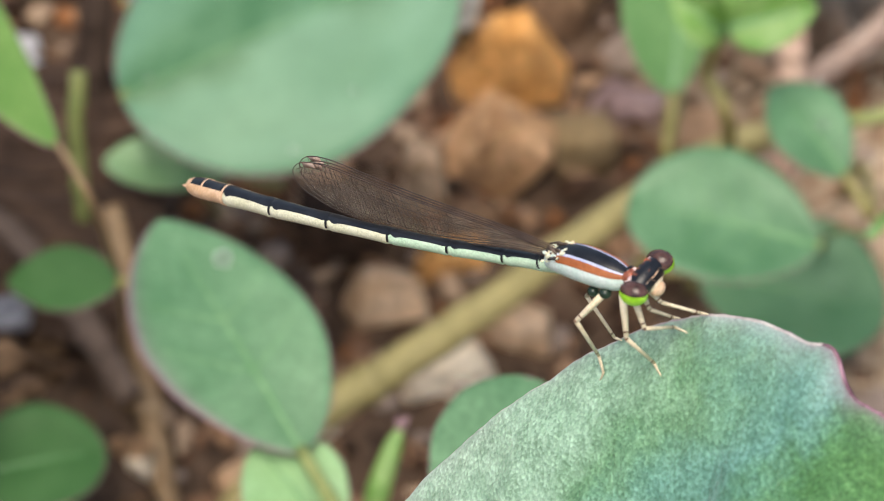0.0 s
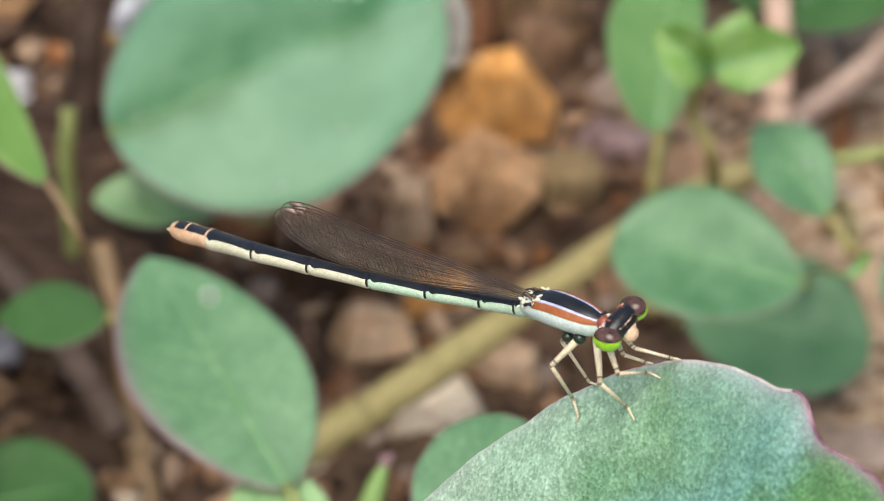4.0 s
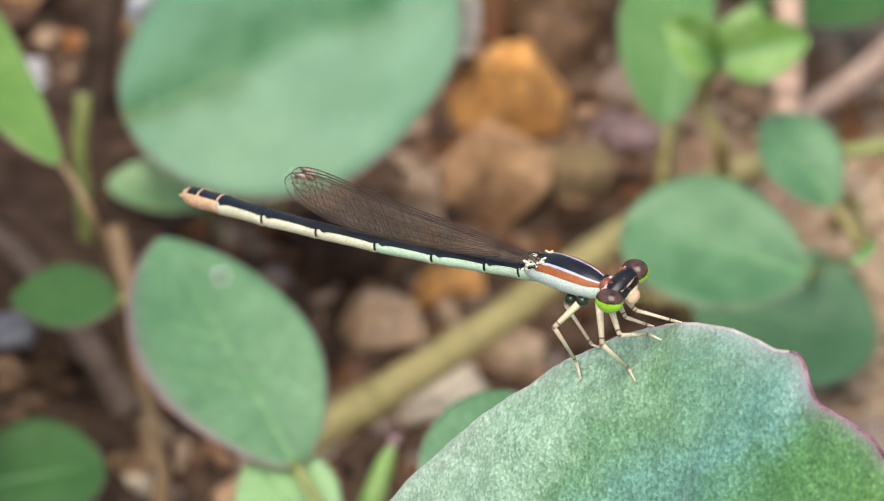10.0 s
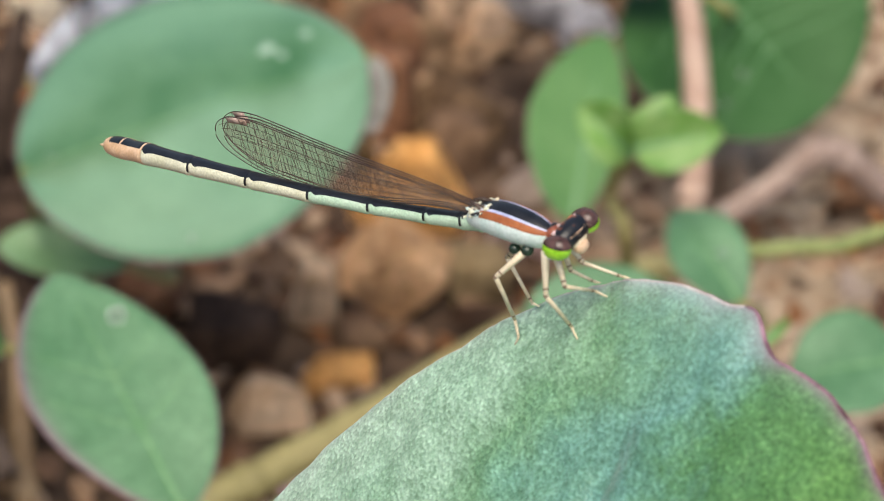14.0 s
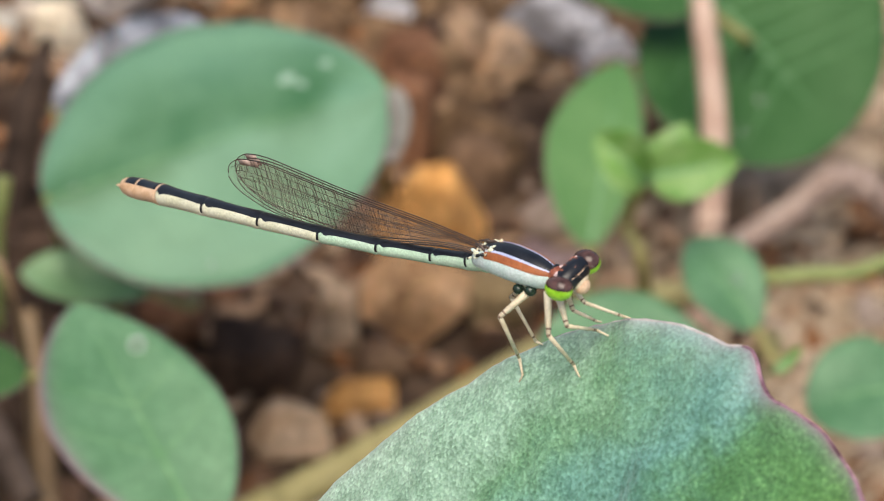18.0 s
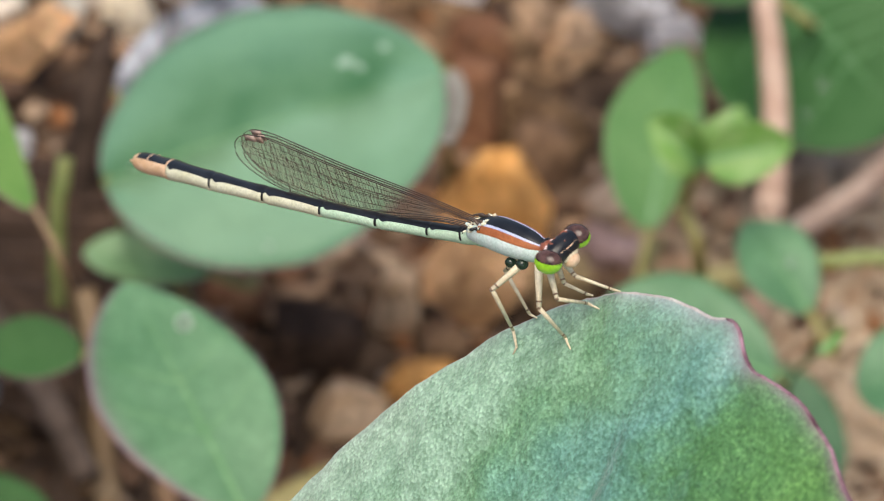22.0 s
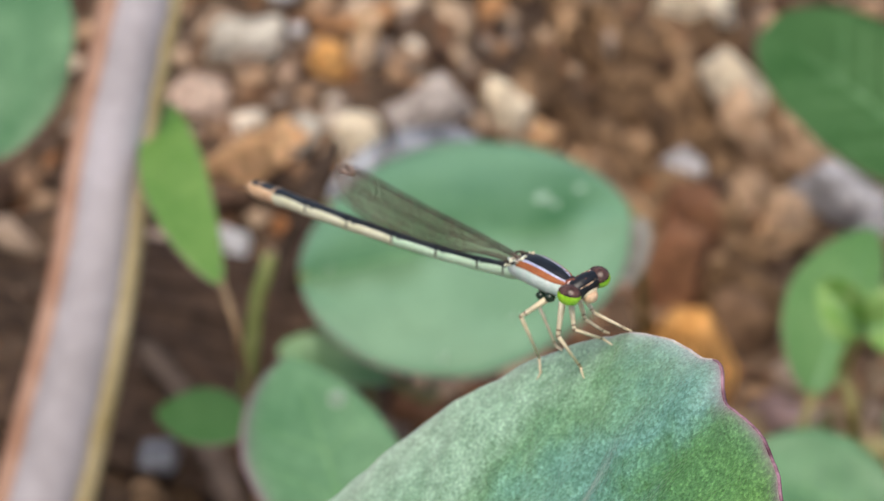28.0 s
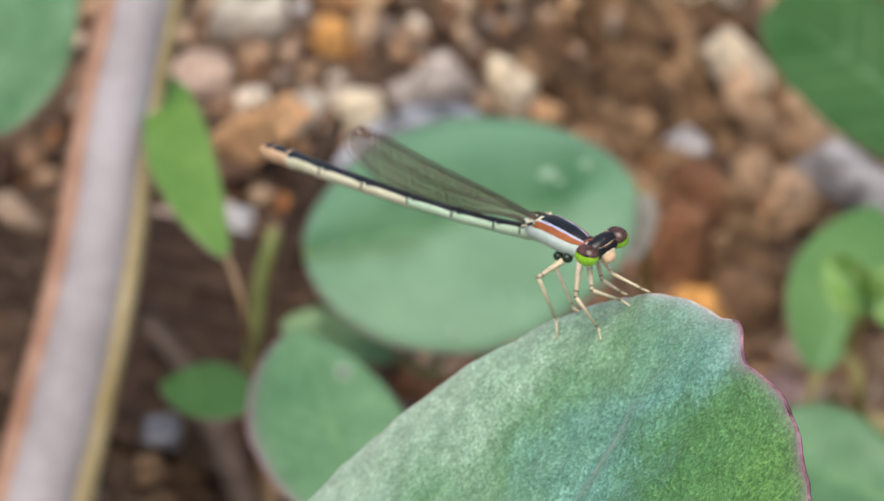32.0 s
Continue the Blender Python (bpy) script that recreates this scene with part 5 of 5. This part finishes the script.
# ---------------------------------------------------------------- loose gravel
def gravel():
    """Small stones that cover the soil: those in the middle one by one, the rest as one mass."""
    rng = random.Random(11)
    kinds = []
    for k in range(14):
        bm = bmesh.new()
        hull(bm, (0.010 * rng.uniform(0.9, 1.4), 0.010 * rng.uniform(0.6, 1.0), 0.010 * rng.uniform(0.4, 0.75)), 12, rng, angular=rng.uniform(0.5, 1.0))
        kinds.append(mesh_of("pebble", bm, GRAVEL if k < 8 else GRIT))
    placed = []
    for _ in range(4000):
        x, y, size = rng.uniform(-0.085, 0.085), rng.uniform(0.125, 0.30), rng.choice((0.35, 0.45, 0.55, 0.7, 0.9, 1.1))
        if x < -0.030 and y < 0.182 or x > 0.046 and y < 0.215 and rng.random() < 0.6:
            continue
        if x > -0.03 and y > 0.228 or -0.043 < x < -0.03 and y < 0.205 or x < -0.03 and rng.random() < 0.3:
            continue
        if any((x - a) ** 2 + (y - b) ** 2 < (r + 0.003 * size) ** 2 for a, b, r in TAKEN):
            continue
        if all((x - a) ** 2 + (y - b) ** 2 > (0.0034 * (size + s)) ** 2 for a, b, s in placed):
            placed.append((x, y, size))
        if len(placed) == 295:
            break
    for x, y, size in placed:
        ob = new("pebble", rng.choice(kinds[8:] if y < 0.215 and x > -0.03 or x > 0.0 else kinds))
        ob.matrix_basis = pose(x, y, ground_height(x, y) + 0.0016 * size, rng.uniform(-38, 38), rng.uniform(-38, 38), rng.uniform(0, 360)) @ Matrix.Scale(size, 4)
        tagged(ob, "small brown gravel stone on dark soil", "pebble", "gravel pebbles")
    verts, faces = [], []
    for k in range(5200):
        inside = k < 2600
        if inside:
            x, y, size = rng.uniform(-0.10, 0.10), rng.uniform(0.11, 0.34), rng.uniform(0.18, 0.5)
        else:
            x, y, size = rng.uniform(-0.35, 0.35), rng.uniform(0.02, 0.66), rng.uniform(0.3, 1.2)
        if x < -0.028 and y < 0.18:
            size *= 0.4
        if not inside:
            if abs(x) < 0.085 and 0.125 < y < 0.30:
                size *= 0.4
        m = pose(x, y, ground_height(x, y) + 0.001 * size, rng.uniform(-40, 40), rng.uniform(-40, 40), rng.uniform(0, 360)) @ Matrix.Scale(size, 4)
        k, n = rng.choice(kinds), len(verts)
        verts += [m @ v.co for v in k.vertices]
        faces += [[n + i for i in p.vertices] for p in k.polygons]
    me = bpy.data.meshes.new("loose_gravel")
    me.from_pydata(verts, [], faces)
    me.materials.append(GRIT)
    me.shade_smooth()
    tagged(new("loose_gravel", me), "fine brown and tan gravel over the soil", "gravel", kind="stuff")


gravel()


def clods():
    """Lumps of dry earth heaped behind the leaves, most of them longer than wide and lying aslant."""
    rng = random.Random(31)
    kinds = []
    for k in range(12):
        bm = bmesh.new()
        bmesh.ops.create_icosphere(bm, subdivisions=3, radius=1.0)
        w, d, h = rng.uniform(0.003, 0.0075), rng.uniform(0.002, 0.0042), rng.uniform(0.002, 0.0045)
        for v in bm.verts:
            q = v.co * 1.3 + Vector((k * 7.1, 0, 0))
            f = 1 + 0.55 * noise.noise(q) + 0.28 * noise.noise(q * 2.7) + 0.14 * noise.noise(q * 6)
            v.co = Vector((v.co.x * w, v.co.y * d, v.co.z * h)) * f
        kinds.append((mesh_of("earth_clod", bm, EARTH), h))
    for _ in range(125):
        x, y = rng.uniform(-0.026, 0.050), rng.uniform(0.232, 0.315)
        if any((x - a) ** 2 + (y - b) ** 2 < (0.6 * r) ** 2 for a, b, r in TAKEN):
            continue
        me, h = rng.choice(kinds)
        ob = new("earth_clod", me)
        ob.matrix_basis = pose(x, y, ground_height(x, y) + 0.4 * h, rng.uniform(-25, 25), rng.uniform(0, 40), rng.gauss(-40, 30))
        tagged(ob, "crumbly brown lump of dry earth on soil", "clod", "earth clods")
    for _ in range(26):
        x, y = rng.uniform(-0.060, -0.030), rng.uniform(0.106, 0.137)
        me, h = rng.choice(kinds)
        ob = new("earth_clod", me)
        k = rng.uniform(0.22, 0.5)
        ob.matrix_basis = pose(x, y, ground_height(x, y) + 0.4 * h * k, rng.uniform(-25, 25), rng.uniform(0, 40), rng.uniform(0, 180)) @ Matrix.Scale(k, 4)
        tagged(ob, "small dry crumb of earth beside the bark", "clod", "earth clods")


clods()


def straw():
    """Short dry fibres that lie on the sand."""
    rng = random.Random(23)
    bm = bmesh.new()
    for _ in range(420):
        x, y = rng.uniform(0.040, 0.092), rng.uniform(0.135, 0.250)
        a, half = math.radians(rng.gauss(32, 22)), rng.uniform(0.002, 0.007)
        line = []
        for f in (-1.0, -0.3, 0.4, 1.0):
            px, py = x + math.cos(a) * half * f, y + math.sin(a) * half * f + 0.0006 * math.sin(3 * f + x * 900)
            line.append(Vector((px, py, ground_height(px, py) + rng.uniform(0.0003, 0.0018))))
        tube(bm, line, [rng.uniform(0.0002, 0.00045), 0.00015], 5)
    me = mesh_of("straw", bm, STRAW)
    tagged(new("straw", me), "short dry tan fibres on the sand", "straw", kind="stuff")


straw()


def motions():
    """Nothing but the camera moves: the damselfly holds still on its leaf."""


motions()
